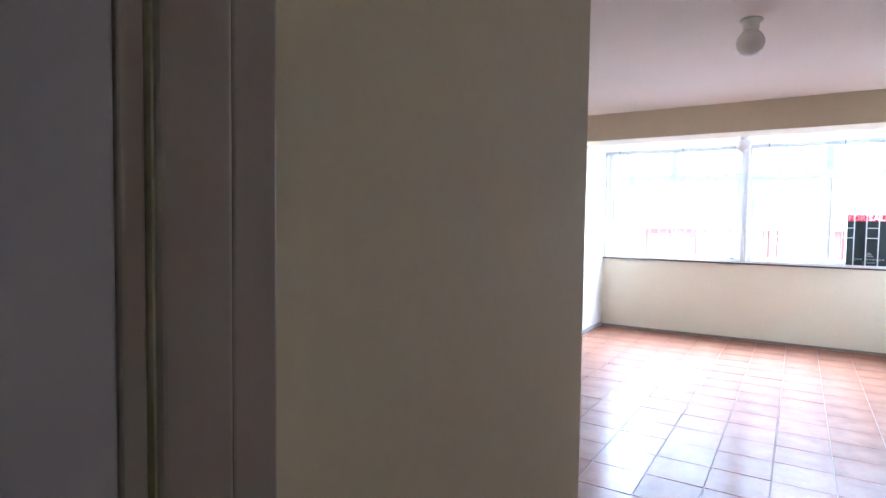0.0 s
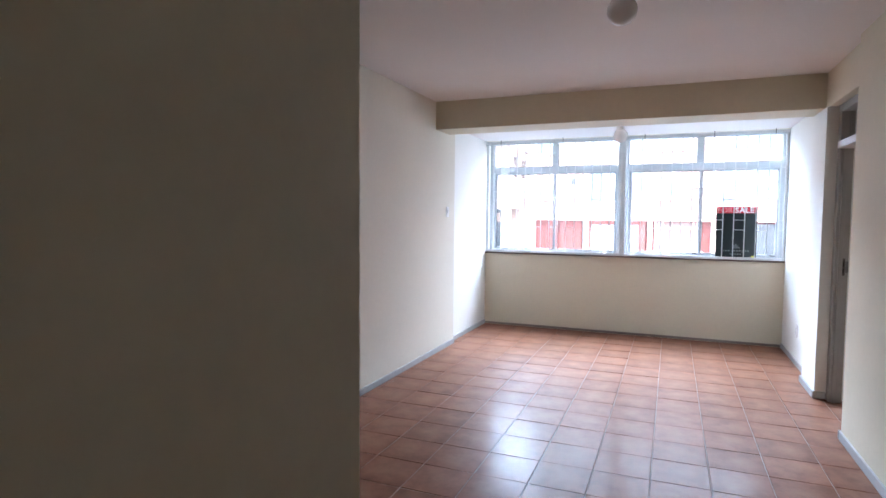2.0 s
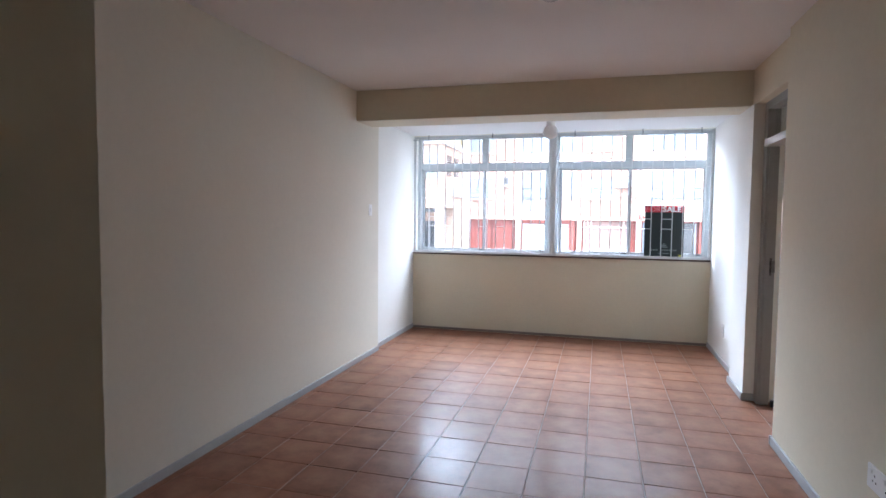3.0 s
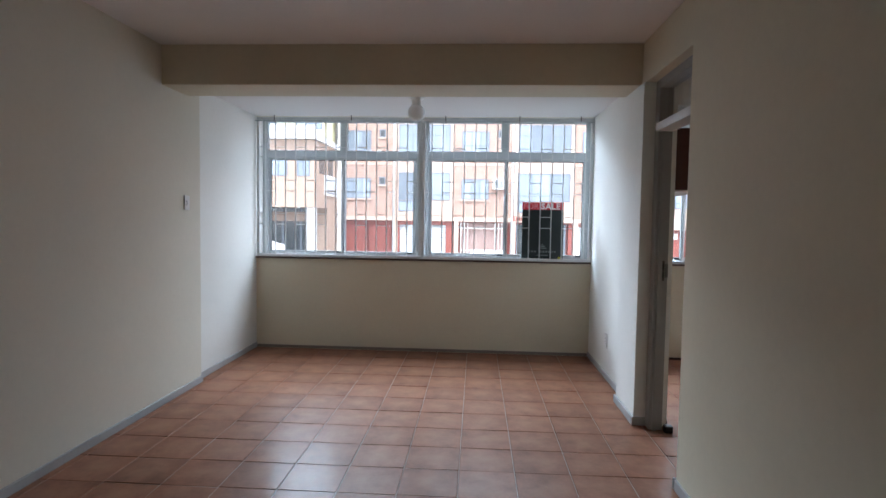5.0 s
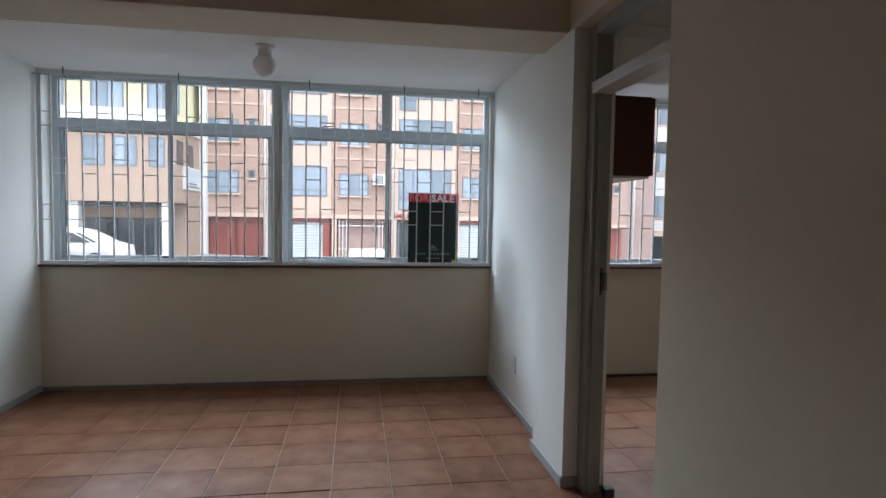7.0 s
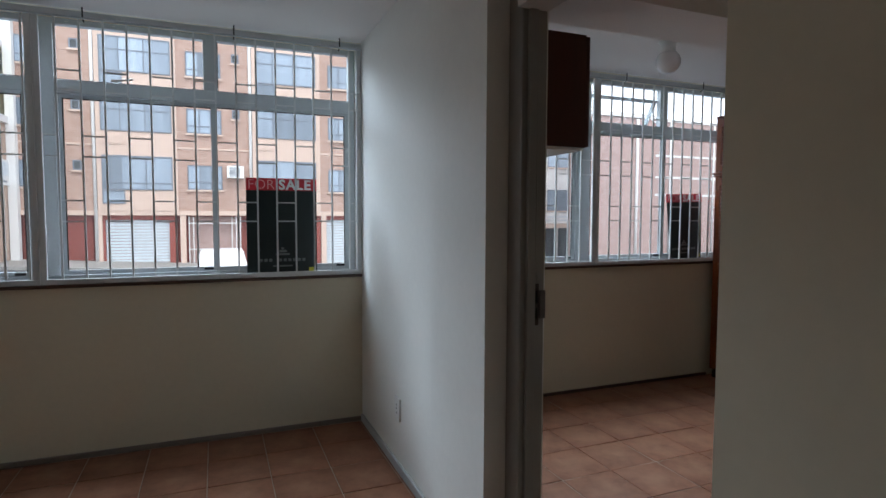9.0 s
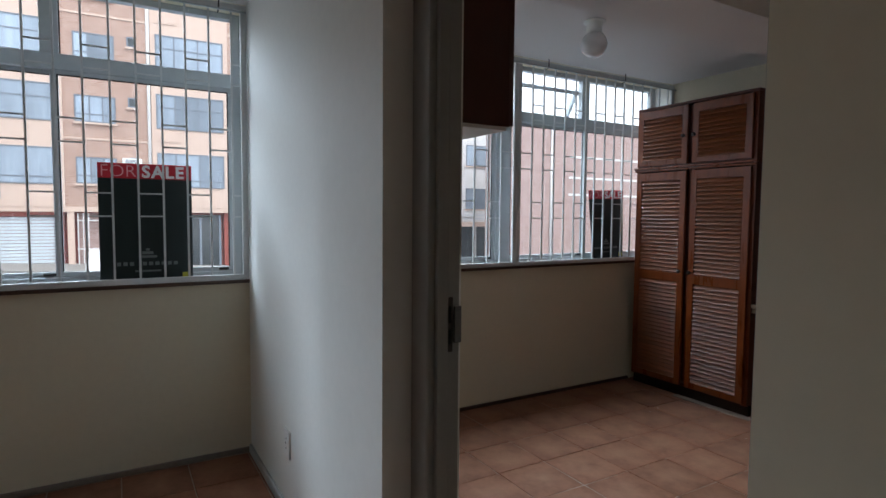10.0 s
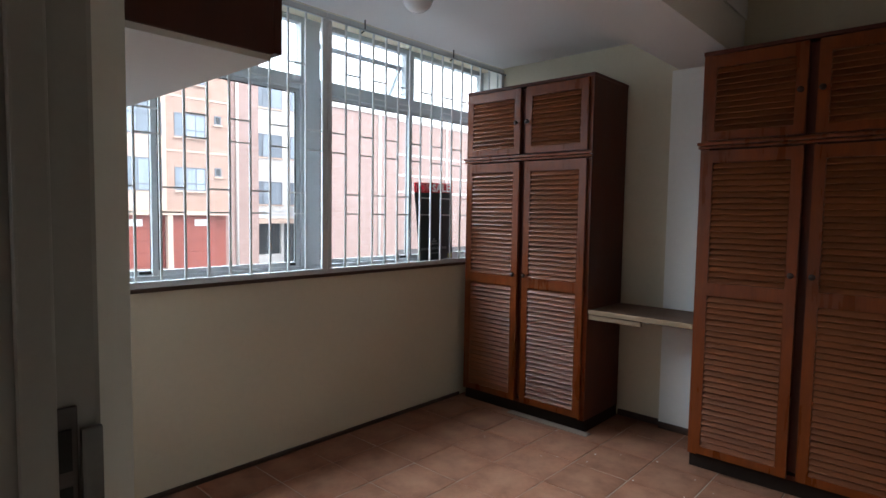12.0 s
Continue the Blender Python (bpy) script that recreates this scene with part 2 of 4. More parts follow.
# ---- the plan ----
WEST, WEST_BAY, EAST, EAST_NEAR, EAST_BAY = -2.45, -2.50, 1.02, 0.985, 1.10
BED_WEST, BED_EAST, BED_SOUTH = 1.25, 4.67, 4.30
NORTH, OUT = 8.10, 8.36
CEILING, BAY_CEILING, SILL = 2.68, 2.51, 1.0
BEAM0, BEAM1, BEAM_Z = 6.185, 6.575, 2.39
HALL_W, HALL_END, SOUTH = -0.611, 1.505, -1.6
DOOR0, DOOR1 = 5.12, 6.08
HW0, HW1 = -1.3, -0.75  # an unseen window opening added behind the start of the walk, to light the hall
TOP = 2.95

BED_FLOOR = -0.012
floor = setting("floor", boxes((-2.7, BED_WEST - 0.002, SOUTH - 0.2, OUT, -0.25, -0.0033), (BED_WEST - 0.002, 5.0, SOUTH - 0.2, OUT, -0.25, BED_FLOOR - 0.0033)), GROUT, "pale grout bed under terracotta floor tiles", "floor")
setting("wall_north", boxes((-2.75, 5.0, NORTH, OUT, -0.25, SILL - 0.02), (-2.75, 5.0, NORTH, OUT, BAY_CEILING, TOP)), WALL, "cream painted wall below the wide windows", "wall")
for side, a, b in (("west", -2.75, WEST_BAY), ("middle", EAST_BAY + 0.002, BED_WEST - 0.002), ("east", BED_EAST, 5.0)):
    setting("wall_north_" + side, boxes((a, b, NORTH + 0.001, OUT - 0.001, SILL - 0.019, BAY_CEILING - 0.001)), BAY_PAINT, "white painted reveal beside a wide window", "wall")
setting("wall_west", boxes((-2.75, WEST, HALL_END - 0.15, 6.749, -0.2, TOP)), OFF_WHITE, "off-white painted side wall of the living room", "wall")
setting("wall_west_bay", boxes((-2.75, WEST_BAY, 6.75, NORTH - 0.002, -0.2, TOP)), BAY_PAINT, "white painted side wall of the window bay", "wall")
setting("wall_partition", boxes((EAST_NEAR, BED_WEST, HW1, DOOR0, -0.2, TOP), (EAST_NEAR, BED_WEST, SOUTH, HW0, -0.2, TOP), (EAST_NEAR, BED_WEST, HW0, HW1, -0.2, 1.65), (EAST_NEAR, BED_WEST, HW0, HW1, 2.05, TOP), (EAST_NEAR + 0.05, BED_WEST, DOOR0, BEAM0 - 0.002, BEAM_Z, TOP), (EAST_BAY, BED_WEST, BEAM0, BEAM1 + 0.002, BEAM_Z, TOP)), WALL,
        "cream painted wall between living room and bedroom", "wall")
setting("wall_pier", boxes((EAST, BED_WEST, DOOR1, BEAM1 + 0.002, -0.2, BEAM_Z - 0.001)), BAY_PAINT, "white painted pier beside the bedroom door", "wall")
setting("wall_east_bay", boxes((EAST_BAY, BED_WEST, BEAM1 + 0.003, NORTH - 0.002, -0.2, TOP)), BAY_PAINT, "white painted wall between bay and bedroom", "wall")
setting("wall_hall", boxes((-0.77, HALL_W, 0.2525, HALL_END, -0.2, TOP)), WALL, "cream painted hall wall ending in a corner", "wall")
setting("wall_hall_lintel", boxes((-0.77, HALL_W, -0.648, 0.2505, 2.06, TOP)), WALL, "cream painted wall over the hall door", "wall")
setting("wall_hall_south", boxes((-0.77, HALL_W, SOUTH, -0.65, -0.2, TOP)), WALL, "cream painted hall wall beside the door", "wall")
setting("wall_living_south", boxes((-2.75, -0.772, HALL_END - 0.15, HALL_END, -0.2, TOP)), WALL, "cream painted back wall of the living room", "wall")
setting("wall_south", boxes((-2.75, 5.0, SOUTH - 0.2, SOUTH - 0.002, -0.2, TOP)), WALL, "cream painted end wall of the hall", "wall")
setting("wall_closet", boxes((-1.9, -1.8, SOUTH, HALL_END - 0.16, -0.2, TOP)), WALL, "cream painted wall of the side room", "wall")
setting("wall_bedroom_south", boxes((BED_WEST + 0.002, 5.0, BED_SOUTH - 0.15, BED_SOUTH, -0.2, TOP)), WALL, "cream painted bedroom wall", "wall")
setting("wall_east", boxes((BED_EAST, 5.0, BED_SOUTH, NORTH - 0.002, -0.2, TOP)), WALL, "cream painted bedroom end wall", "wall")
setting("wall_pier_bedroom", boxes((4.63, BED_EAST - 0.002, 6.10, 6.735, -0.03, 2.28)), BAY_PAINT, "white painted flat pier between the wardrobes", "wall")
setting("ceiling_living", boxes((-2.75, BED_WEST, SOUTH, BEAM0 - 0.002, CEILING, TOP + 0.05)), CEIL, "white painted plaster ceiling", "ceiling")
setting("ceiling_bay", boxes((WEST_BAY, EAST_BAY, BEAM1 + 0.002, NORTH - 0.002, BAY_CEILING, TOP + 0.05)), CEIL, "white painted lower ceiling by the window", "ceiling")
setting("ceiling_bedroom", boxes((BED_WEST, BED_EAST, BED_SOUTH, 6.33, CEILING, TOP + 0.05), (BED_WEST, BED_EAST, 6.33, NORTH - 0.002, BAY_CEILING + 0.004, TOP + 0.05)), CEIL, "white painted bedroom ceiling", "ceiling")
setting("beam_living", boxes((WEST - 0.05, EAST_BAY - 0.002, BEAM0, BEAM1, BEAM_Z, TOP), bevel=0.008), WALL, "cream plastered ceiling beam before the window bay", "beam")


def sloped_beam():
    bm = bmesh.new()
    prof = [(6.34, BAY_CEILING + 0.2), (6.34, 2.285), (6.70, 2.285), (6.86, BAY_CEILING + 0.02), (6.86, BAY_CEILING + 0.2)]
    a = [bm.verts.new((BED_WEST + 0.002, y, z)) for y, z in prof]
    b = [bm.verts.new((BED_EAST - 0.002, y, z)) for y, z in prof]
    bm.faces.new(a), bm.faces.new(b[::-1])
    for i in range(5):
        bm.faces.new((a[i], b[i], b[(i + 1) % 5], a[(i + 1) % 5]))
    bmesh.ops.recalc_face_normals(bm, faces=bm.faces)
    return bm


setting("beam_bedroom", sloped_beam(), CEIL, "white plastered ceiling beam with a sloping back", "beam")


# ---- skirtings ----
def skirting(name, x0, x1, y0, y1, h, mat, label, foot=0.0):
    setting(name, boxes((x0, x1, y0, y1, foot, h), bevel=0.006), mat, label, "skirting")


GREY_SKIRT = "thin grey painted skirting along the floor"
skirting("baseboard_west", WEST, WEST + 0.016, HALL_END, 6.75, 0.055, GREY_TRIM, GREY_SKIRT)
skirting("baseboard_west_bay", WEST_BAY, WEST_BAY + 0.016, 6.76, NORTH - 0.02, 0.055, GREY_TRIM, GREY_SKIRT)
skirting("baseboard_north", WEST_BAY, EAST_BAY, NORTH - 0.016, NORTH, 0.03, TAUPE_TRIM, "thin taupe painted skirting under the window")
skirting("baseboard_east_bay", EAST_BAY - 0.016, EAST_BAY, BEAM1 + 0.02, NORTH - 0.02, 0.05, GREY_TRIM, GREY_SKIRT)
skirting("baseboard_pier", EAST - 0.016, EAST, DOOR1 + 0.002, BEAM1 + 0.018, 0.06, GREY_TRIM, GREY_SKIRT)
skirting("baseboard_east", EAST_NEAR - 0.016, EAST_NEAR, SOUTH, DOOR0 - 0.01, 0.06, GREY_TRIM, GREY_SKIRT)
skirting("baseboard_hall", HALL_W, HALL_W + 0.016, 0.394, HALL_END, 0.06, GREY_TRIM, GREY_SKIRT)
skirting("baseboard_pier_return", EAST - 0.016, 1.098, DOOR1 - 0.016, DOOR1 - 0.001, 0.06, GREY_TRIM, GREY_SKIRT)
skirting("baseboard_east_return", EAST_NEAR - 0.016, 1.098, DOOR0 + 0.001, DOOR0 + 0.016, 0.06, GREY_TRIM, GREY_SKIRT)
BROWN_SKIRT = "dark brown varnished wooden skirting board"
skirting("baseboard_bedroom_north", BED_WEST, 4.2, NORTH - 0.018, NORTH, 0.012, SKIRT_WOOD, BROWN_SKIRT, BED_FLOOR)
skirting("baseboard_bedroom_east", BED_EAST - 0.018, BED_EAST, 6.74, 7.03, 0.03, SKIRT_WOOD, BROWN_SKIRT, BED_FLOOR)
skirting("baseboard_bedroom_pier", 4.612, 4.63, 6.40, 6.73, 0.03, SKIRT_WOOD, BROWN_SKIRT, BED_FLOOR)
skirting("baseboard_bedroom_west", BED_WEST, BED_WEST + 0.018, 6.11, NORTH - 0.02, 0.03, SKIRT_WOOD, BROWN_SKIRT, BED_FLOOR)


# ---- windows ----
def window(name, x0, x1, xm, uppers, lowers, open_light):
    """A wide steel window: four top lights over four tall panes, each pane in its own frame."""
    y0, y1, bot, top = 8.285, 8.335, SILL, BAY_CEILING
    left, right, half, low, t0, t1, head = x0 + 0.062, x1 - 0.042, 0.067, bot + 0.032, 2.085, 2.165, top - 0.035
    w = tagged(new(name), "wide grey painted steel window with top lights", "window", kind="structure")
    fr = lambda n, *b: part(n, boxes(b, bevel=0.004), STEEL_PAINT, w)
    fr("window_frame", x0, left, y0, y1, bot, top)
    fr("window_frame", right, x1, y0, y1, bot, top)
    fr("window_frame", left, right, y0, y1, bot, low)
    fr("window_frame", left, right, y0, y1, head, top)
    fr("mullion", xm - half, xm + half, y0 - 0.012, y1 + 0.012, low, head)
    for a, b in ((left, xm - half), (xm + half, right)):
        fr("transom", a, b, y0 - 0.006, y1 + 0.006, t0, t1)
    edges_u = [left, uppers[0], xm, uppers[1], right]
    for u in uppers:
        fr("mullion", u - 0.041, u + 0.041, y0, y1, t1, head)
    for i in range(4):
        a = edges_u[i] + (half if i == 2 else 0.041 if i else 0)
        b = edges_u[i + 1] - (half if i == 1 else 0.041 if i < 3 else 0)
        if i == open_light:
            sash = part("open_top_light", join(boxes((a, b, -0.015, 0.015, -0.03, 0)), boxes((a, b, -0.015, 0.015, -0.29, -0.255)), boxes((a, a + 0.025, -0.015, 0.015, -0.255, -0.03)), boxes((b - 0.025, b, -0.015, 0.015, -0.255, -0.03))),
                        STEEL_PAINT, w, "top light swung open at the bottom", at=pose(0, y1, 2.40, 32, 0, 0))
            g = part("pane", boxes((a + 0.025, b - 0.025, -0.003, 0.003, -0.255, -0.03)), GLASS, sash)
            g.visible_shadow = False
            part("stay", join(rod((b - 0.012, y1 - 0.01, 2.39), (b - 0.012, y1 + 0.10, 2.24), 0.006), rod((b - 0.012, y1 - 0.01, 2.20), (b - 0.012, y1 + 0.085, 2.27), 0.006)), STEEL, w, "steel friction stay")
        else:
            g = part("pane", boxes((a, b, y0 + 0.024, y0 + 0.030, t1, head)), GLASS, w)
            g.visible_shadow = False
            part("glazing_bead", boxes((a, b, y0 + 0.016, y0 + 0.022, t1, t1 + 0.006), (a, a + 0.006, y0 + 0.016, y0 + 0.022, t1 + 0.006, head)), BLACK, w, "thin dark glazing line")
    edges_l = [left, lowers[0], xm, lowers[1], right]
    for i in range(4):
        a = edges_l[i] + (half if i == 2 else -0.017 if i else 0)
        b = edges_l[i + 1] - (half if i == 1 else -0.017 if i < 3 else 0)
        yy = y0 + (0.002 if i % 2 else 0.026)
        st = 0.028
        s = part("sash", join(boxes((a, a + st, yy, yy + 0.02, low, t0)), boxes((b - st, b, yy, yy + 0.02, low, t0)), boxes((a + st, b - st, yy, yy + 0.02, low, low + 0.026)), boxes((a + st, b - st, yy, yy + 0.02, t0 - 0.02, t0))), STEEL_PAINT, w)
        g = part("pane", boxes((a + st, b - st, yy + 0.008, yy + 0.012, low + 0.026, t0 - 0.02)), GLASS, s)
        g.visible_shadow = False
        part("gasket", boxes((a + st, a + st + 0.006, yy + 0.002, yy + 0.007, low + 0.026, t0 - 0.02), (b - st - 0.006, b - st, yy + 0.002, yy + 0.007, low + 0.026, t0 - 0.02), (a + st + 0.006, b - st - 0.006, yy + 0.002, yy + 0.007, t0 - 0.026, t0 - 0.02)), BLACK, s, "black rubber glazing gasket")
        part("catch", boxes((b - 0.09, b - 0.035, yy - 0.012, yy, low + 0.007, low + 0.022), bevel=0.003), BLACK, s, "small black sash catch")
    return w


def window_fittings(w, stays, x0, x1, seed):
    """Casement stays on the top lights and flecks of old white paint along the head."""
    for x, lean in stays:
        part("stay", join(rod((x, 8.273, 2.175), (x + 0.10 * lean, 8.255, 2.175 + 0.07 * (1 - lean) + 0.015), 0.006), boxes((x - 0.015, x + 0.015, 8.263, 8.279, 2.167, 2.182))), STEEL, w, "small metal casement stay")
    rnd = random.Random(seed)
    bm = bmesh.new()
    for i in range(26):
        x, z, a, b = rnd.uniform(x0, x1), rnd.uniform(2.477, 2.497), rnd.uniform(0.004, 0.02), rnd.uniform(0.003, 0.007)
        add_box(bm, x, x + a, 8.2815, 8.2845, z, z + b)
    bmesh.ops.recalc_face_normals(bm, faces=bm.faces)
    part("paint_flecks", bm, WHITE_BOARD, w, "flecks of old white paint")


w1 = window("window_1", WEST_BAY, EAST_BAY, -0.710, (-1.588, 0.185), (-1.595, 0.200), -1)
window_fittings(w1, ((-1.10, 0.1), (-0.34, 1.0)), -2.2, 1.0, 8)
w2 = window("window_2", BED_WEST, BED_EAST, 2.995, (2.10, 3.835), (2.10, 3.85), 2)
window_fittings(w2, (), 2.2, 4.5, 9)
for nm, a, b in (("window_sill_1", WEST_BAY + 0.002, EAST_BAY - 0.002), ("window_sill_2", BED_WEST + 0.002, BED_EAST - 0.002)):
    setting(nm, boxes((a, b, NORTH - 0.03, 8.284, SILL - 0.02, SILL - 0.001), bevel=0.004), SILL_WOOD, "dark brown varnished wooden window sill", "sill")


def burglar_bars(p0, p1, first, pitch, n, phase):
    """One panel of square steel bars between two flat posts, with staggered pairs of short rungs."""
    cx, h = (p0 + p1) / 2, BAY_CEILING - 0.012 - SILL
    g = thing("burglar_bars", cx, 8.085, SILL, "pale grey steel burglar bars with staggered rungs inside a window", "burglar bars", "burglar bars at the windows")
    for z0, z1 in ((0.0, 0.03), (h - 0.03, h)):
        part("rail", boxes((p0 - cx - 0.016, p1 - cx + 0.016, -0.008, 0.008, z0, z1), bevel=0.002), BAR_PAINT, g)
    bar = mesh_of("bar", boxes((-0.005, 0.005, -0.005, 0.005, 0.03, h - 0.03)), BAR_PAINT)
    post = mesh_of("post", boxes((-0.016, 0.016, -0.009, 0.009, 0.03, h - 0.03), bevel=0.002), BAR_PAINT)
    rungs = {}
    edges = [p0, *[first + i * pitch for i in range(n)], p1]
    for i, x in enumerate(edges):
        end = i in (0, n + 1)
        part("post" if end else "bar", post if end else bar, None, g, at=pose(x - cx, 0, 0))
    for c, (a, b) in enumerate(zip(edges, edges[1:])):
        a, b = a + (0.016 if c == 0 else 0.005), b - (0.016 if c == n else 0.005)
        width = round(b - a, 4)
        if width not in rungs:
            rungs[width] = mesh_of("rung", boxes((-width / 2, width / 2, -0.004, 0.004, -0.004, 0.004)), BAR_PAINT)
        for z in ((2.178, 2.070, 1.466, 1.350) if (c + phase) % 2 else (1.823, 1.709)):
            part("rung", rungs[width], None, g, at=pose((a + b) / 2 - cx, 0, z - SILL))
    return g


burglar_bars(-2.473, -0.714, -2.393, 0.1100, 16, 1)
burglar_bars(-0.680, 1.081, -0.593, 0.1151, 15, 0)
burglar_bars(1.270, 2.958, 1.3725, 0.1125, 14, 0)
burglar_bars(2.992, 4.650, 3.114, 0.1055, 15, 0)


def curtain_rod(x0, x1, hooks):
    r = thing("curtain_rod", (x0 + x1) / 2, 8.04, 2.45, "thin grey metal curtain rod hung from ceiling hooks", "curtain rod", "curtain rods over the windows")
    cx = (x0 + x1) / 2
    part("rod", rod((x0 - cx, 0, 0), (x1 - cx, 0, 0), 0.006), STEEL_PAINT, r, smooth=True)
    for h in hooks:
        part("hook", join(rod((h - cx, 0, 0), (h - cx, 0, 0.06), 0.004), rod((h - cx, 0, 0.0), (h - cx, 0.035, -0.01), 0.004)), BLACK, r, "small dark ceiling hook")


curtain_rod(WEST_BAY + 0.01, EAST_BAY - 0.01, (-2.28, -1.45, -0.45, 0.32, 0.95))
curtain_rod(1.70, BED_EAST - 0.03, (2.3, 3.22, 4.02))


# Added out of view: a glazed opening that lets sky light onto the hall walls.
w3 = tagged(new("window_added"), "small grey steel window added out of view to light the hall", "window", kind="structure")
part("window_frame", join(boxes((1.10, 1.14, HW0, HW0 + 0.04, 1.65, 2.05)), boxes((1.10, 1.14, HW1 - 0.04, HW1, 1.65, 2.05)), boxes((1.10, 1.14, HW0 + 0.04, HW1 - 0.04, 1.65, 1.69)), boxes((1.10, 1.14, HW0 + 0.04, HW1 - 0.04, 2.01, 2.05))), STEEL_PAINT, w3)
part("pane", boxes((1.117, 1.123, HW0 + 0.04, HW1 - 0.04, 1.69, 2.01)), GLASS, w3).visible_shadow = False

# ---- bedroom door frame with fanlight ----
fx0, fx1 = 1.10, 1.192
d1 = tagged(new("door_1"), "grey painted open doorway frame with a fanlight above", "door frame", kind="structure")
part("jamb", boxes((fx0, fx1, 5.992, DOOR1, 0, BEAM_Z), bevel=0.006), JAMB_PAINT, d1)
part("jamb", boxes((fx0, fx1, DOOR0, DOOR0 + 0.07, 0, BEAM_Z), bevel=0.006), JAMB_PAINT, d1)
part("stop", boxes((fx0 + 0.02, fx0 + 0.05, 5.976, 5.992, 0, 2.04), bevel=0.003), JAMB_PAINT, d1)
part("head", boxes((fx0, fx1, DOOR0 + 0.07, 5.992, BEAM_Z - 0.06, BEAM_Z), bevel=0.005), JAMB_PAINT, d1)
part("transom", boxes((fx0 - 0.02, fx1, DOOR0 + 0.07, 5.992, 2.04, 2.095), bevel=0.006), TRANSOM_PAINT, d1, "pale grey transom bar")
fan = part("pane", boxes((1.15, 1.155, DOOR0 + 0.07, 5.992, 2.095, BEAM_Z - 0.06)), GLASS, d1)
fan.visible_shadow = False
PLATE = material("dark_worn_plate", (0.08, 0.06, 0.055), 0.45, 0.3, vary=0.25, scale=20, grain=120)
DULL_STEEL = material("dull_steel_lip", (0.15, 0.145, 0.14), 0.5, 0.4, vary=0.2, scale=20, grain=120)
plate = part("strike_plate", boxes((1.142, 1.169, 5.986, 5.9915, 1.035, 1.172), bevel=0.002), PLATE, d1, "dark worn metal strike plate")
part("lip", boxes((1.1695, 1.189, 5.977, 5.9855, 1.058, 1.150), bevel=0.003), DULL_STEEL, plate, "bent steel lip")
part("latch_hole", boxes((1.148, 1.163, 5.9845, 5.986, 1.055, 1.092)), DARK_HOLE, plate)
part("latch_hole", boxes((1.148, 1.163, 5.9845, 5.986, 1.108, 1.150)), DARK_HOLE, plate)
st = thing("door_stop", 1.22, 5.955, 0, "small black rubber door stop on the floor", "door stop")
part("rubber_block", boxes((-0.028, 0.028, -0.025, 0.025, 0, 0.05), bevel=0.01), BLACK, st)

# ---- hall door ----
d2 = tagged(new("door_2"), "closed blue-grey painted hall door in a taupe frame", "door", kind="structure")
part("door_leaf", boxes((-0.649, -0.609, -0.588, 0.2185, 0.008, 2.0), bevel=0.004), DOOR_PAINT, d2, "flat blue-grey door leaf")
part("jamb", boxes((-0.769, HALL_W + 0.006, 0.221, 0.2435, 0, 2.03), bevel=0.004), FRAME_PAINT, d2)
part("architrave", boxes((HALL_W, HALL_W + 0.014, 0.253, 0.331, 0, 2.10), bevel=0.005), FRAME_PAINT, d2)
part("moulding", boxes((HALL_W, HALL_W + 0.012, 0.3315, 0.391, 0, 2.14), bevel=0.004), FRAME_PAINT, d2)
part("jamb", boxes((-0.769, HALL_W + 0.006, -0.644, -0.592, 0, 2.03), bevel=0.004), FRAME_PAINT, d2)
part("head", boxes((-0.769, HALL_W + 0.006, -0.592, 0.221, 2.004, 2.03), bevel=0.003), FRAME_PAINT, d2)


# ---- lamps, switch, socket ----
def globe_light(x, y, z):
    g = thing("ceiling_light", x, y, z, "unlit white opal globe light on a ceiling holder", "ceiling light", "globe ceiling lights")
    part("holder", lathe([(0.062, 0.0), (0.062, -0.012), (0.046, -0.018), (0.044, -0.062), (0.05, -0.07)]), WHITE_PLASTIC, g, smooth=True)
    prof = [(0.042, -0.062)] + [(0.076 * math.sin(a), -0.132 - 0.076 * math.cos(a)) for a in [math.pi * (0.82 - 0.82 * i / 14) for i in range(14)]] + [(0.002, -0.208)]
    part("globe", lathe(prof), OPAL, g, "opal glass globe", smooth=True)


globe_light(-0.385, 3.76, CEILING)
globe_light(-0.665, 7.17, BAY_CEILING)
globe_light(2.91, 7.28, BAY_CEILING)

sw = thing("light_switch", WEST, 6.523, 1.53, "white plastic rocker light switch on the wall", "light switch")
part("plate", boxes((0, 0.008, -0.038, 0.038, -0.058, 0.058), bevel=0.003), WHITE_PLASTIC, sw)
part("rocker", boxes((0.008, 0.014, -0.012, 0.012, -0.02, 0.02), bevel=0.002), WHITE_PLASTIC, sw)
so = thing("wall_socket", EAST_BAY, 7.287, 0.342, "white plastic wall socket plate low on the wall", "socket")
part("plate", boxes((-0.010, 0, -0.042, 0.042, -0.062, 0.062), bevel=0.003), WHITE_PLASTIC, so)
for dz in (-0.022, 0.0, 0.022):
    part("socket_hole", rod((-0.0105, 0.008 * (dz == 0), dz), (-0.0085, 0.008 * (dz == 0), dz), 0.005), DARK_HOLE, so)

ds = thing("wall_socket", EAST_NEAR, 3.66, 0.41, "white plastic double wall socket low on the wall", "socket")
part("plate", boxes((-0.009, 0, -0.12, 0.12, -0.05, 0.05), bevel=0.003), WHITE_PLASTIC, ds)
for dy in (-0.055, 0.055):
    for hy, hz in ((0, 0.014), (-0.014, -0.01), (0.014, -0.01)):
        part("socket_hole", rod((-0.0095, dy + hy, hz), (-0.0075, dy + hy, hz), 0.005), DARK_HOLE, ds)
    part("rocker", boxes((-0.014, -0.009, dy - 0.012 + 0.03, dy + 0.012 + 0.03, 0.018, 0.036), bevel=0.002), WHITE_PLASTIC, ds)


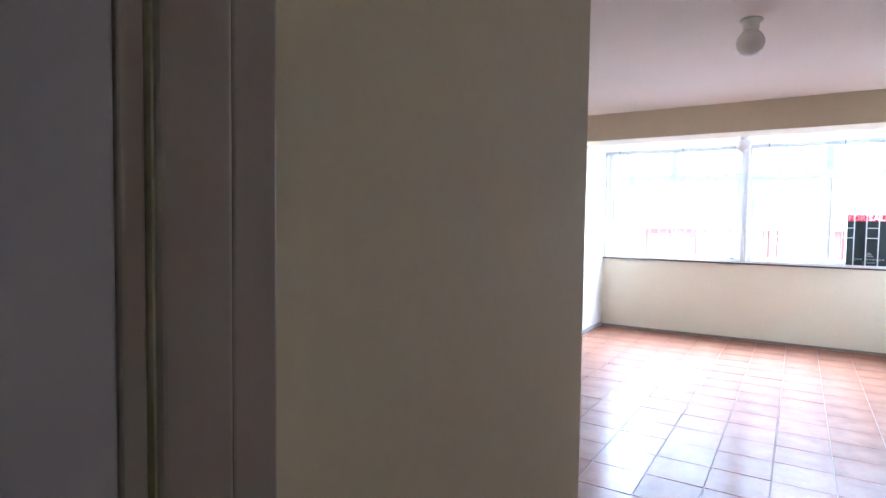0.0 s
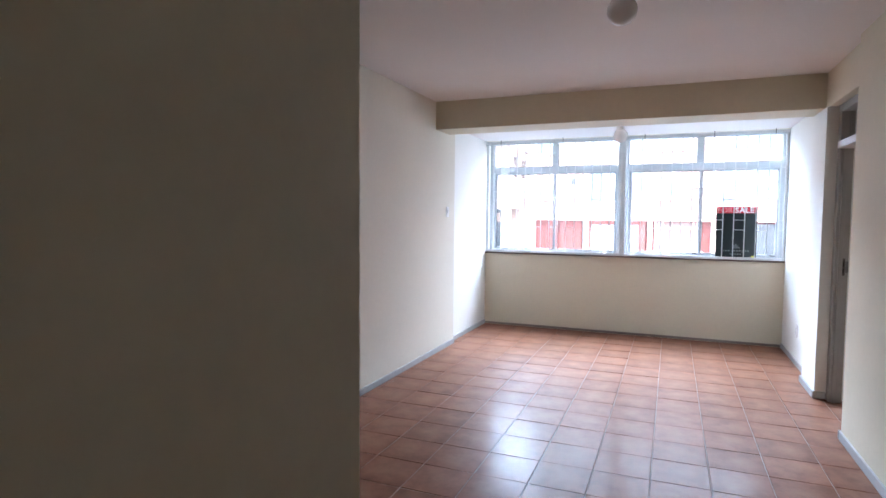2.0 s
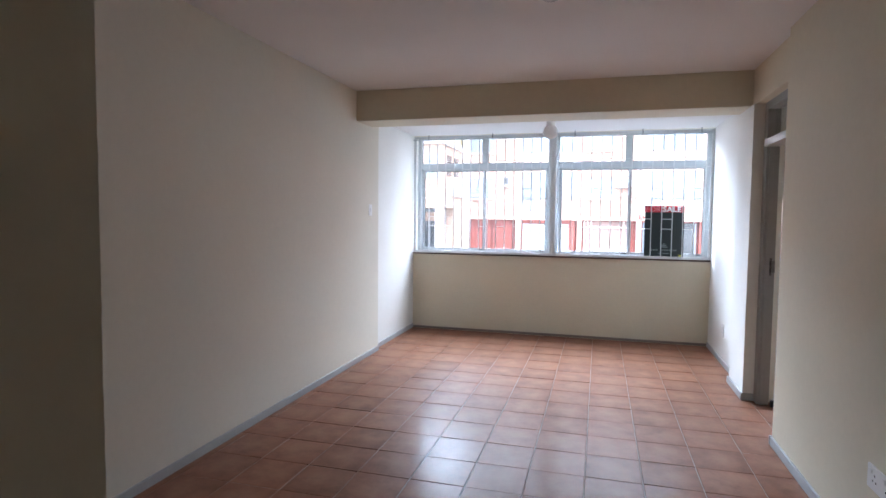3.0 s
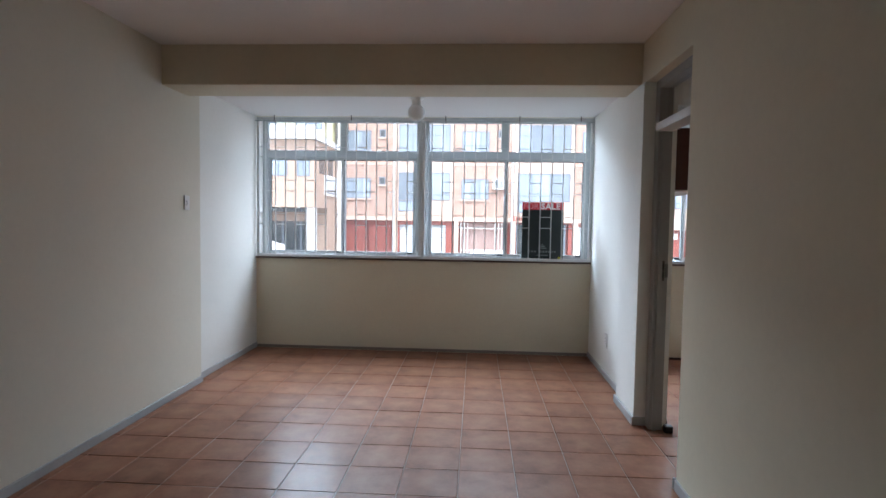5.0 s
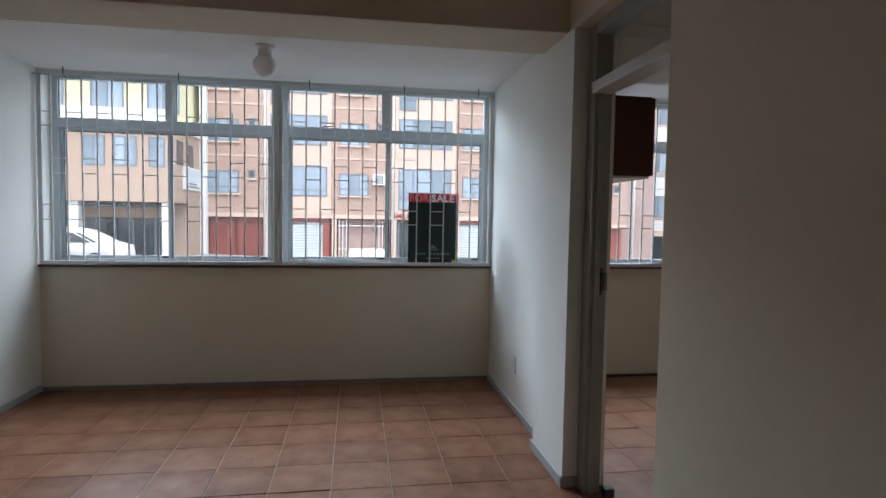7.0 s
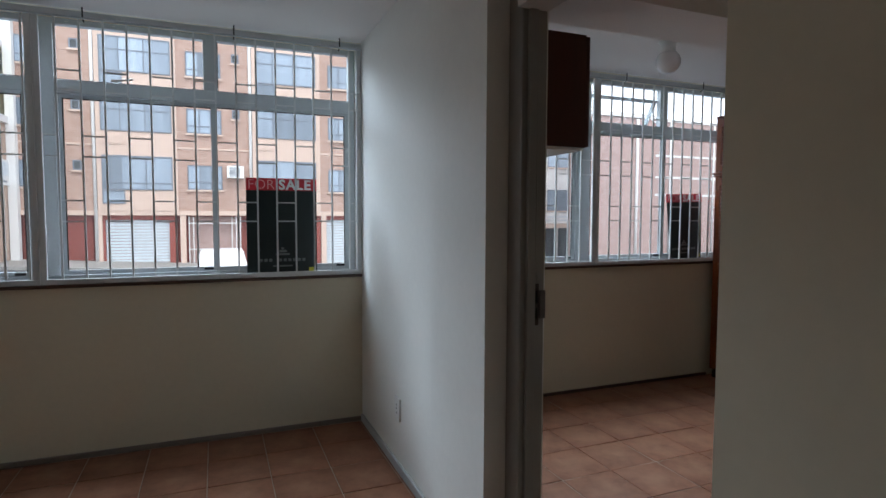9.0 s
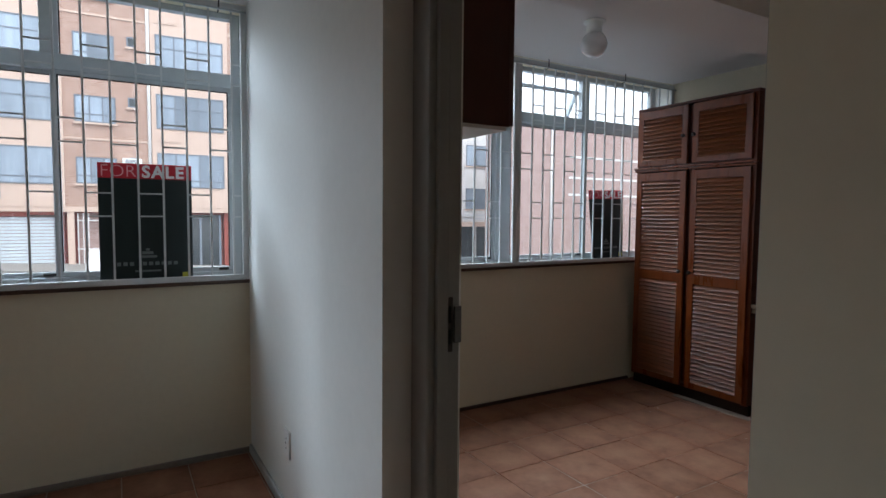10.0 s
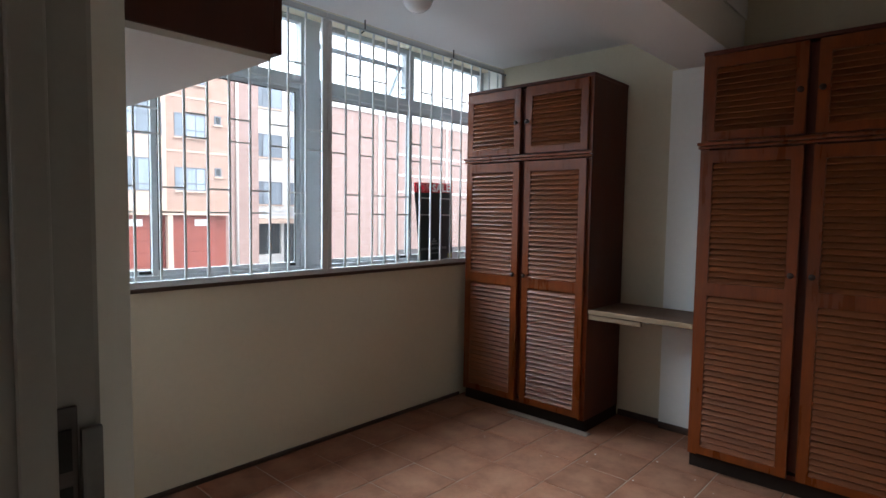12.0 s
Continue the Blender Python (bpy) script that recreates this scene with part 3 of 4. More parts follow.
# ---- wardrobes ----
def louvre_door(parent, hx, y0, y1, z0, z1, rails, knob_y, knob_z):
    """A framed door facing -x: stiles, rails and sloping slats; rails are the heights of the cross rails."""
    zs = [z0, *rails, z1]
    hh = [0.045] + [0.037] * len(rails) + [0.065]
    ycuts, zcuts = [y0, y0 + 0.052, y1 - 0.052, y1], [z0, z0 + hh[0]]
    for z in rails:
        zcuts += [z - 0.037, z + 0.037]
    zcuts += [z1 - 0.065, z1]
    bm = bmesh.new()
    grid = [[bm.verts.new((-0.022, y, z)) for z in zcuts] for y in ycuts]
    for i in range(3):
        for k in range(len(zcuts) - 1):
            if i != 1 or k % 2 == 0:
                bm.faces.new((grid[i][k], grid[i][k + 1], grid[i + 1][k + 1], grid[i + 1][k]))
    ext = bmesh.ops.extrude_face_region(bm, geom=bm.faces[:])
    bmesh.ops.translate(bm, vec=(0.022, 0, 0), verts=[v for v in ext["geom"] if isinstance(v, bmesh.types.BMVert)])
    bmesh.ops.recalc_face_normals(bm, faces=bm.faces)
    rim = [e for e in bm.edges if len(e.link_faces) == 2 and e.calc_face_angle() > 1.0]
    bmesh.ops.bevel(bm, geom=rim, offset=0.003, segments=2, affect="EDGES")
    d = part("door", bm, PINE, parent, "orange stained pine louvred door", at=pose(hx, 0, 0))
    w = y1 - y0 - 0.104
    bm = boxes((-0.0205, 0.0205, -w / 2, w / 2, -0.0035, 0.0035), bevel=0.001)
    bmesh.ops.rotate(bm, verts=bm.verts, cent=(0, 0, 0), matrix=Matrix.Rotation(radians(-51), 3, "Y"))
    slat = mesh_of("slat", bm, PINE_SLAT)
    for i in range(len(zs) - 1):
        a = zs[i] + hh[i]
        b = zs[i + 1] - hh[i + 1]
        n = max(1, round((b - a) / 0.0305))
        for k in range(n):
            part("slat", slat, None, d, at=pose(-0.010, (y0 + y1) / 2, a + (k + 0.5) * (b - a) / n))
    kb = lathe([(0.006, 0), (0.006, 0.012), (0.014, 0.018), (0.015, 0.026), (0.008, 0.031)], 14)
    part("knob", kb, BRASS_DARK, d, "small dark turned knob", smooth=True, at=pose(-0.022, knob_y, knob_z, 0, -90, 0))


PLINTH = material("dark_stained_plinth", (0.022, 0.012, 0.008), 0.75, vary=0.25, scale=5, grain=30)
PLINTH.node_tree.nodes["Principled BSDF"].inputs["Specular IOR Level"].default_value = 0.15


def wardrobe(y0, rail, knob, label):
    w = thing("wardrobe", 4.45, y0 + 0.5, 0, label, "wardrobe", "louvred wardrobes in the bedroom")
    X0, X1, Y0, Y1 = 4.18 - 4.45, 4.645 - 4.45, -0.5, 0.5
    part("plinth", boxes((X0 + 0.022, X1, Y0 + 0.004, Y1 - 0.004, BED_FLOOR, 0.066)), PLINTH, w, "dark recessed plinth")
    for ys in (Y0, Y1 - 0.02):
        part("side_panel", boxes((X0, X1, ys, ys + 0.02, 0.066, 2.215), bevel=0.0015), PINE_DARK, w, "darker red-brown side")
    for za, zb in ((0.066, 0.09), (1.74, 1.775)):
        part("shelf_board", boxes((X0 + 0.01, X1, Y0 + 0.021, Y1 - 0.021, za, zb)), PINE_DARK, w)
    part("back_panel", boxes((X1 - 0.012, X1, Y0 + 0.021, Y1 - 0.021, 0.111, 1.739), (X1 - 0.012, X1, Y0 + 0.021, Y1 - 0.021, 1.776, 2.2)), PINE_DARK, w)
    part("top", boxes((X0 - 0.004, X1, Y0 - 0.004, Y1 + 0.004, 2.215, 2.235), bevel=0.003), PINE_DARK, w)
    for ys in (Y0 + 0.001, Y1 - 0.045):
        part("face_stile", boxes((X0 - 0.004, X0 - 0.001, ys, ys + 0.044, 0.067, 2.214)), PINE, w)
    # the dark colour deepens the shade in the gap between the doors
    part("centre_post", boxes((X0 + 0.006, X0 + 0.026, -0.03, 0.03, 0.111, 1.739), (X0 + 0.006, X0 + 0.026, -0.03, 0.03, 1.776, 2.2)), PINE_DARK, w, "recessed centre post coloured dark as the shaded gap")
    part("moulding", boxes((X0 - 0.030, X0 + 0.0, Y0 - 0.012, Y1 + 0.012, 1.742, 1.760), (X0 - 0.024, X0 + 0.0, Y0 - 0.006, Y1 + 0.006, 1.724, 1.739), bevel=0.006), PINE, w, "double bead moulding")
    for a, b, ky in ((Y0 + 0.022, -0.020, -0.044), (0.020, Y1 - 0.022, 0.044)):
        louvre_door(w, X0 - 0.006, a, b, 0.082, 1.715, (rail,), ky, knob)
        louvre_door(w, X0 - 0.006, a, b, 1.768, 2.205, (), ky, 1.975)
    return w


CEMENT = material("pale_cement_fill", (0.27, 0.21, 0.17), 0.9, vary=0.25, scale=9, grain=60, bump=0.3)
setting("trim_cement", boxes((4.14, 4.205, 6.99, 7.6, BED_FLOOR - 0.003, BED_FLOOR + 0.0035), bevel=0.0015), CEMENT, "pale cement strip in the floor along a wardrobe", "trim")
wardrobe(7.03, 0.907, 0.955, "orange stained pine louvred wardrobe standing under the window end")
wardrobe(5.395, 0.985, 1.09, "orange stained pine louvred wardrobe standing in the dark corner")

shelf = thing("desk_shelf", 4.45, 6.712, 0.745, "brown wooden shelf board fixed between two wardrobes", "shelf")
part("board", boxes((-0.255, 0.18, -0.315, 0.315, 0, 0.03), bevel=0.002), SHELF_WOOD, shelf)
part("edge_strip", boxes((-0.272, -0.256, -0.315, 0.315, 0.006, 0.034), bevel=0.002), EDGE_WOOD, shelf, "pale raw timber edging")
part("batten", boxes((-0.262, -0.24, -0.02, 0.315, -0.028, -0.001), bevel=0.002), EDGE_WOOD, shelf, "pale batten under the front edge")

cup = thing("wall_cupboard", 1.44, 6.73, 1.66, "dark mahogany wall cupboard with a white underside", "cupboard")
part("body", boxes((-0.188, 0.17, -0.37, 0.43, 0.012, 0.465), bevel=0.002), HANG_WOOD, cup)
part("underside", boxes((-0.188, 0.165, -0.366, 0.426, 0, 0.0115)), WHITE_BOARD, cup, "white board underside")
for s in (-1, 1):
    dd = part("door", boxes((0.172, 0.19, 0.003 if s > 0 else -0.368, 0.428 if s > 0 else -0.003, 0.016, 0.46), bevel=0.002), HANG_WOOD, cup)
    part("knob", lathe([(0.006, 0), (0.012, 0.014), (0.012, 0.02), (0.004, 0.024)], 12), BRASS_DARK, dd, smooth=True, at=pose(0.19, s * 0.04, 0.06, 0, 90, 0))


# ---- for-sale boards ----
def text_mesh(word, size, mat, parent, at, thick=0.0, label="", gap=1.0):
    c = bpy.data.curves.new("lettering", "FONT")
    c.body, c.size, c.align_x, c.extrude, c.offset = word, size, "LEFT", 0.0008, thick
    c.space_character = gap
    c.resolution_u = 3
    ob = bpy.data.objects.new("lettering", c)
    scene.collection.objects.link(ob)
    me = bpy.data.meshes.new_from_object(ob.evaluated_get(bpy.context.evaluated_depsgraph_get()))
    bpy.data.objects.remove(ob)
    me.materials.clear()
    me.materials.append(mat)
    return part("lettering", me, None, parent, label, at=at)


def sale_board(x, y, z, turn, lean, w, h, curl=0.0):
    """curl: how far the lower corner of a warped board draws in."""
    b = thing("sale_board", x, y, z, "dark for-sale board with a red band in the window", "sign", "for-sale boards in the windows")
    b.matrix_basis = pose(x, y, z, 0, lean, turn)
    bm = boxes((0, w, 0, 0.006, 0, h))
    for v in bm.verts:
        if v.co.x < w / 2 and v.co.z < h / 2:
            v.co.x += curl
    part("panel", bm, SIGN_DARK, b)
    part("band", boxes((0, w, -0.002, 0.0, h * 0.875, h)), SIGN_RED, b, "red header band")
    s = h * 0.142
    text_mesh("FOR", s, SIGN_PINK, b, pose(0.008, -0.003, h * 0.888, 90, 0, 0), -0.0012)
    text_mesh("SALE", s * 0.98, SIGN_WHITE, b, pose(w * 0.455, -0.003, h * 0.888, 90, 0, 0), 0.0030, gap=1.14)
    part("emblem", boxes((w * 0.40, w * 0.60, -0.002, 0, h * 0.205, h * 0.225), (w * 0.44, w * 0.56, -0.002, 0, h * 0.235, h * 0.26), (w * 0.48, w * 0.52, -0.002, 0, h * 0.265, h * 0.285)), SIGN_GREY, b, "grey emblem of plain bars")
    part("print", boxes(*[(w * (0.17 + 0.068 * i), w * (0.215 + 0.068 * i), -0.002, 0, h * 0.14, h * 0.17) for i in range(10) if i != 3], (w * 0.36, w * 0.64, -0.002, 0, h * 0.085, h * 0.10)), SIGN_GREY, b, "grey printed bars")
    part("sticker", boxes((w * 0.88, w * 0.97, -0.003, 0, h * 0.02, h * 0.07)), YELLOW, b, "small yellow sticker")


sale_board(0.378, 8.16, SILL + 0.004, 0, 0, 0.437, 0.619)
sale_board(3.815, 8.195, SILL + 0.012, -2, -1.5, 0.385, 0.565, 0.05)


def crumbs(seed):
    """Flakes of plaster and dust left on the bedroom floor by the wardrobes."""
    rnd = random.Random(seed)
    bm = bmesh.new()
    for i in range(24):
        x, y, a = rnd.uniform(3.55, 4.14), rnd.uniform(5.5, 7.5), rnd.uniform(0.002, 0.007)
        vs = [bm.verts.new((x + a * rnd.uniform(0.5, 1) * math.cos(k * 1.257), y + a * rnd.uniform(0.5, 1) * math.sin(k * 1.257), BED_FLOOR)) for k in range(5)]
        tip = bm.verts.new((x, y, BED_FLOOR + a * 0.5))
        bm.faces.new(vs[::-1])
        for k in range(5):
            bm.faces.new((vs[k], vs[(k + 1) % 5], tip))
    return bm


tagged(part("plaster_crumbs", crumbs(12), WHITE_BOARD), "scattered white plaster crumbs on the tiled floor", "debris", kind="stuff")

# ---- the street ----
ASPHALT = material("grey_asphalt", (0.055, 0.055, 0.058), 0.85, vary=0.2, scale=0.4, grain=25, bump=0.3)
RENDER_BEIGE = material("peach_painted_render", (0.63, 0.48, 0.395), 0.8, vary=0.07, scale=0.5, grain=12)
RENDER_TAN = material("tan_painted_render", (0.46, 0.335, 0.26), 0.8, vary=0.07, scale=0.4, grain=12)
RENDER_WHITE = material("white_painted_render", (0.74, 0.74, 0.73), 0.75, vary=0.06, scale=0.4, grain=12)
RENDER_YELLOW = material("yellow_painted_render", (0.80, 0.77, 0.50), 0.75, vary=0.06, scale=0.5, grain=12)
DOOR_RED = material("red_brown_garage_paint", (0.30, 0.075, 0.055), 0.5, vary=0.12, scale=1, grain=20)
ROLLER_WHITE = material("pale_blue_white_roller", (0.60, 0.66, 0.70), 0.5, vary=0.06, scale=1, grain=20)
FRAME_GREY = material("grey_blue_window_frame", (0.17, 0.20, 0.24), 0.45, vary=0.1, scale=3, grain=20)
PANE_FAR = material("curtained_window_glass", (0.31, 0.38, 0.46), 0.08, vary=0.3, scale=0.9, grain=6, bump=0.0, stretch=(3, 3, 0.4), per_object=0.4)
PANE_DARK = material("dark_shop_glass", (0.05, 0.06, 0.065), 0.06, vary=0.3, scale=1, grain=6, bump=0.0, per_object=0.3)
CAR_WHITE = material("white_car_paint", (0.80, 0.81, 0.82), 0.2, vary=0.02, scale=2, grain=60, bump=0.0)


def brick_material(name, c1, c2, mortar):
    m = material(name, c1, 0.85, vary=0.1, scale=0.6, grain=15, bump=0.1)
    n, l = m.node_tree.nodes, m.node_tree.links
    b = n["Principled BSDF"]
    src = b.inputs["Base Color"].links[0].from_socket
    co, sep, mix2, br, mul = n.new("ShaderNodeTexCoord"), n.new("ShaderNodeSeparateXYZ"), n.new("ShaderNodeCombineXYZ"), n.new("ShaderNodeTexBrick"), n.new("ShaderNodeMixRGB")
    add = n.new("ShaderNodeMath")
    l.new(co.outputs["Object"], sep.inputs[0])
    l.new(sep.outputs[0], add.inputs[0])
    l.new(sep.outputs[1], add.inputs[1])
    l.new(add.outputs[0], mix2.inputs[0])
    l.new(sep.outputs[2], mix2.inputs[1])
    l.new(mix2.outputs[0], br.inputs["Vector"])
    br.inputs["Color1"].default_value, br.inputs["Color2"].default_value, br.inputs["Mortar"].default_value = (*c1, 1), (*c2, 1), (*mortar, 1)
    br.inputs["Scale"].default_value = 1.0
    br.inputs["Brick Width"].default_value, br.inputs["Row Height"].default_value, br.inputs["Mortar Size"].default_value = 0.232, 0.086, 0.010
    mul.inputs[0].default_value = 0.8
    l.new(src, mul.inputs[1])
    l.new(br.outputs["Color"], mul.inputs[2])
    l.new(mul.outputs[0], b.inputs["Base Color"])
    return m


BRICK = brick_material("orange_face_brick", (0.46, 0.30, 0.235), (0.33, 0.19, 0.14), (0.50, 0.42, 0.37))
BRICK_MAUVE = brick_material("mauve_face_brick", (0.42, 0.285, 0.26), (0.29, 0.18, 0.16), (0.46, 0.40, 0.37))


def street_level(x):
    return -1.25 - 0.05 * max(-15.0, min(30.0, x))


def sloping_ground():
    bm = bmesh.new()
    rows = [[bm.verts.new((x, y, street_level(x))) for x in (-600, -15, 30, 600)] for y in (8.4, 60, 1500)]
    for a, b in zip(rows, rows[1:]):
        for i in range(3):
            bm.faces.new((a[i], a[i + 1], b[i + 1], b[i]))
    return bm


setting("ground", sloping_ground(), ASPHALT, "grey asphalt street sloping gently down", "ground")


def pavement():
    bm = bmesh.new()
    for xa, xb in ((-60, -15), (-15, 30), (30, 80)):
        top = [(xa, 31.6), (xb, 31.6), (xb, 36.5), (xa, 36.5)]
        hi = [bm.verts.new((x, y, street_level(x) + 0.14)) for x, y in top]
        lo = [bm.verts.new((x, y, street_level(x) - 0.05)) for x, y in top]
        bm.faces.new(hi)
        for i in range(4):
            bm.faces.new((lo[i], lo[(i + 1) % 4], hi[(i + 1) % 4], hi[i]))
    return bm


setting("pavement", pavement(), material("concrete_pavement", (0.30, 0.29, 0.27), 0.9, vary=0.12, scale=0.6, grain=20), "pale concrete pavement with a kerb", "pavement")


def far_window(parent, x0, x1, z0, z1, y, split, low=0.0, pane=None, sill=True):
    """A window on a facade facing -y: frame proud of the panes, mullions at the given shares, an optional low rail."""
    rows = [(x0, x0 + 0.06, y - 0.02, y + 0.03, z0, z1), (x1 - 0.06, x1, y - 0.02, y + 0.03, z0, z1), (x0 + 0.06, x1 - 0.06, y - 0.02, y + 0.03, z0, z0 + 0.06), (x0 + 0.06, x1 - 0.06, y - 0.02, y + 0.03, z1 - 0.06, z1)]
    for s in split:
        xs = x0 + (x1 - x0) * s
        rows.append((xs - 0.03, xs + 0.03, y - 0.018, y + 0.028, z0 + 0.06, z1 - 0.06))
    if low:
        zz = z0 + (z1 - z0) * low
        rows.append((x0 + 0.06, x1 - 0.06, y - 0.014, y + 0.026, zz - 0.03, zz + 0.03))
    w = part("window", boxes(*rows), FRAME_GREY, parent)
    cuts = [x0 + 0.05, *[x0 + (x1 - x0) * s for s in split], x1 - 0.05]
    for a, b in zip(cuts, cuts[1:]):
        part("pane", boxes((a + 0.004, b - 0.004, y + 0.004, y + 0.016, z0 + 0.05, z1 - 0.05)), pane or PANE_FAR, w)
    if sill:
        part("sill", boxes((x0 - 0.06, x1 + 0.06, y - 0.09, y - 0.022, z0 - 0.09, z0 - 0.005)), RENDER_BEIGE, w)
    return w


def roller(parent, x0, x1, z0, z1, y, mat, step=0.14):
    n = int((z1 - z0) / step)
    rows = [(x0, x1, y - 0.03 * (i % 2), y + 0.05, z0 + i * (z1 - z0) / n, z0 + (i + 1) * (z1 - z0) / n - 0.02) for i in range(n)]
    return part("garage_door", boxes(*rows), mat, parent)


STOREY, FLOOR1, FLATS_Y = 2.76, 1.43, 35.0


def flats(x0, x1, bays, drop, storeys, base, ground_fronts, seed):
    """A block of flats: brick between peach rendered window bays, garages below. bays: left ends of the wide windows."""
    rnd = random.Random(seed)
    h = thing("apartment_building", (x0 + x1) / 2, FLATS_Y, base, "orange brick apartment building with peach bays and garages below", "building", "brick apartment blocks over the street")
    ox, oz = (x0 + x1) / 2, base
    o = lambda a, b, y0, y1, z0, z1: (a - ox, b - ox, y0, y1, z0 - drop - oz, z1 - drop - oz)
    top = FLOOR1 + STOREY * storeys
    part("wall", boxes(o(x0, x1, 0.05, 9, FLOOR1 + 0.02, top)), BRICK, h)
    part("ground_wall", boxes(o(x0, x1, 0.55, 9, base + drop, FLOOR1 + 0.02)), DOOR_RED, h)
    part("roof", boxes(o(x0 - 0.1, x1 + 0.1, -0.15, 9.1, top, top + 0.35)), RENDER_BEIGE, h)
    part("slab_band", boxes(o(x0, x1, -0.03, 0.6, FLOOR1 - 0.12, FLOOR1 + 0.10)), RENDER_BEIGE, h)
    for k in range(1, storeys):
        part("band", boxes(o(x0, x1, 0.01, 0.048, FLOOR1 + STOREY * k + 0.38, FLOOR1 + STOREY * k + 0.47)), RENDER_BEIGE, h)
    for bx in bays:
        if bx + 3.2 > x0:
            part("bay_panel", boxes(o(max(bx - 0.2, x0), bx + 3.22, -0.06, 0.05, FLOOR1 + 0.101, top - 0.002)), RENDER_BEIGE, h)
            for k in range(storeys):
                z = 2.52 + STOREY * k
                w = far_window(h, bx - ox, bx + 3.0 - ox, z - drop - oz, z + 1.62 - drop - oz, -0.085, (0.27, 0.62), 0.2 if k == 0 else 0.62, sill=False)
                if k % 2 == 0:
                    far_window(h, bx - ox, bx + 0.94 - ox, z - 0.66 - drop - oz, z - 0.02 - drop - oz, -0.085, (), 0.0, sill=False)
                else:
                    part("panel", boxes(o(bx, bx + 0.95, -0.10, -0.062, z - 0.62, z - 0.12), o(bx + 0.06, bx + 0.89, -0.112, -0.10, z - 0.56, z - 0.18)), RENDER_BEIGE, h)
        for k in range(storeys):
            z = 2.59 + STOREY * k
            if bx + 5.3 < x1:
                far_window(h, bx + 3.66 - ox, bx + 5.26 - ox, z - drop - oz, z + 1.2 - drop - oz, 0.02, (0.36, 0.68), rnd.choice((0.28, 0.3)))
                far_window(h, bx + 5.76 - ox, bx + 6.12 - ox, z + 0.81 - drop - oz, z + 1.27 - drop - oz, 0.02, (), 0.0, PANE_DARK)
        part("drain_pipe", rod((bx - 0.30 - ox, -0.02, -0.0), (bx - 0.30 - ox, -0.02, top - drop - oz - 0.05), 0.075, 10), RENDER_WHITE, h, "white drain pipe", smooth=True)
    for a, b, kind in ground_fronts:
        if kind == "white":
            part("surround", boxes(o(a - 0.3, a - 0.012, 0.2, 0.55, base + drop, 1.305), o(b + 0.012, b + 0.36, 0.2, 0.55, base + drop, 1.305), o(a - 0.012, b + 0.012, 0.2, 0.55, 1.10, 1.305)), DOOR_RED, h)
            roller(h, a - ox, b - ox, 0.02, 1.09 - drop - oz, 0.32, ROLLER_WHITE)
        elif kind == "red":
            roller(h, a - ox, b - ox, 0.02, 1.25 - drop - oz, 0.32, DOOR_RED, 0.11)
        elif kind == "panel":
            m = (a + b) / 2
            roller(h, a - ox, b - ox, 0.02, 1.25 - drop - oz, 0.32, DOOR_RED, 0.55)
            part("notice", boxes(o(m + 0.1, m + 0.75, 0.27, 0.30, 0.75, 1.1)), RENDER_WHITE, h, "small white notice")
        elif kind == "shop":
            part("shop_front", boxes(o(a, b, 0.3, 0.5, base + drop + 0.02, 1.2)), PANE_DARK, h, "dark glazed shop front")
            for i in range(4):
                xx = a + (b - a) * i / 3
                part("shop_mullion", boxes(o(xx - 0.05, xx + 0.05, 0.22, 0.298, base + drop + 0.02, 1.2)), FRAME_GREY, h)
        else:
            part("passage_wall", boxes(o(a, b, 0.46, 0.54, base + drop + 0.02, 1.25)), BRICK_MAUVE, h)
            gate = part("gate", boxes(o(a, b, 0.1, 0.14, 0.9, 0.95), o(a, b, 0.1, 0.14, -0.4, -0.35)), RENDER_WHITE, h, "pale barred gate")
            bar = mesh_of("gate_bar", boxes((-0.02, 0.02, 0.06, 0.098, 0.1, 1.25 - drop - oz)), RENDER_WHITE)
            for i in range(int((b - a) / 0.2) + 1):
                if i < 3 or i > (b - a) / 0.2 - 3:
                    part("gate_bar", bar, None, gate, at=pose(a + 0.05 + i * 0.2 - ox, 0, 0))
    for bx in bays:
        for xx in (bx - 0.2, bx + 3.4):
            if x0 < xx < x1:
                part("pillar", boxes(o(xx - 0.13, xx + 0.13, 0.0, 0.3, base + drop, FLOOR1 - 0.121)), RENDER_BEIGE, h)
    return h


block = flats(-8.24, 9.0, (-11.6, -4.67, 2.25), 0.0, 6, -1.72,
              ((-7.9, -6.6, "red"), (-6.45, -5.15, "red"), (-4.63, -1.9, "white"), (-1.05, 1.45, "gate"), (2.3, 5.05, "shop"), (5.55, 8.3, "white")), 3)
part("corner_strip", boxes((-8.235 - 0.38, -7.9 - 0.38, -0.35, 0.04, 0.3, 17.0)), RENDER_WHITE, block, "white painted corner strip")
letters = text_mesh("EMILIA", 0.36, DOOR_RED, block, pose(2.0 - 0.38, -0.075, 1.40 + 1.72, 90, 0, 0), 0.012, "dark raised name letters")
letters.location.y = -0.066
flats(9.1, 15.95, (9.34,), 0.3, 5, -2.15, ((9.4, 12.1, "panel"), (12.7, 15.3, "panel")), 5)

ac = thing("air_conditioner", 1.2, 34.93, 3.19, "white box air conditioner unit on the brick wall", "air conditioner")
part("case", boxes((-0.4, 0.4, -0.32, 0.1, 0, 0.6), bevel=0.03), WHITE_PLASTIC, ac)
part("grille", boxes(*[(-0.28, 0.2, -0.335, -0.322, 0.08 + 0.06 * i, 0.11 + 0.06 * i) for i in range(8)]), FRAME_GREY, ac)


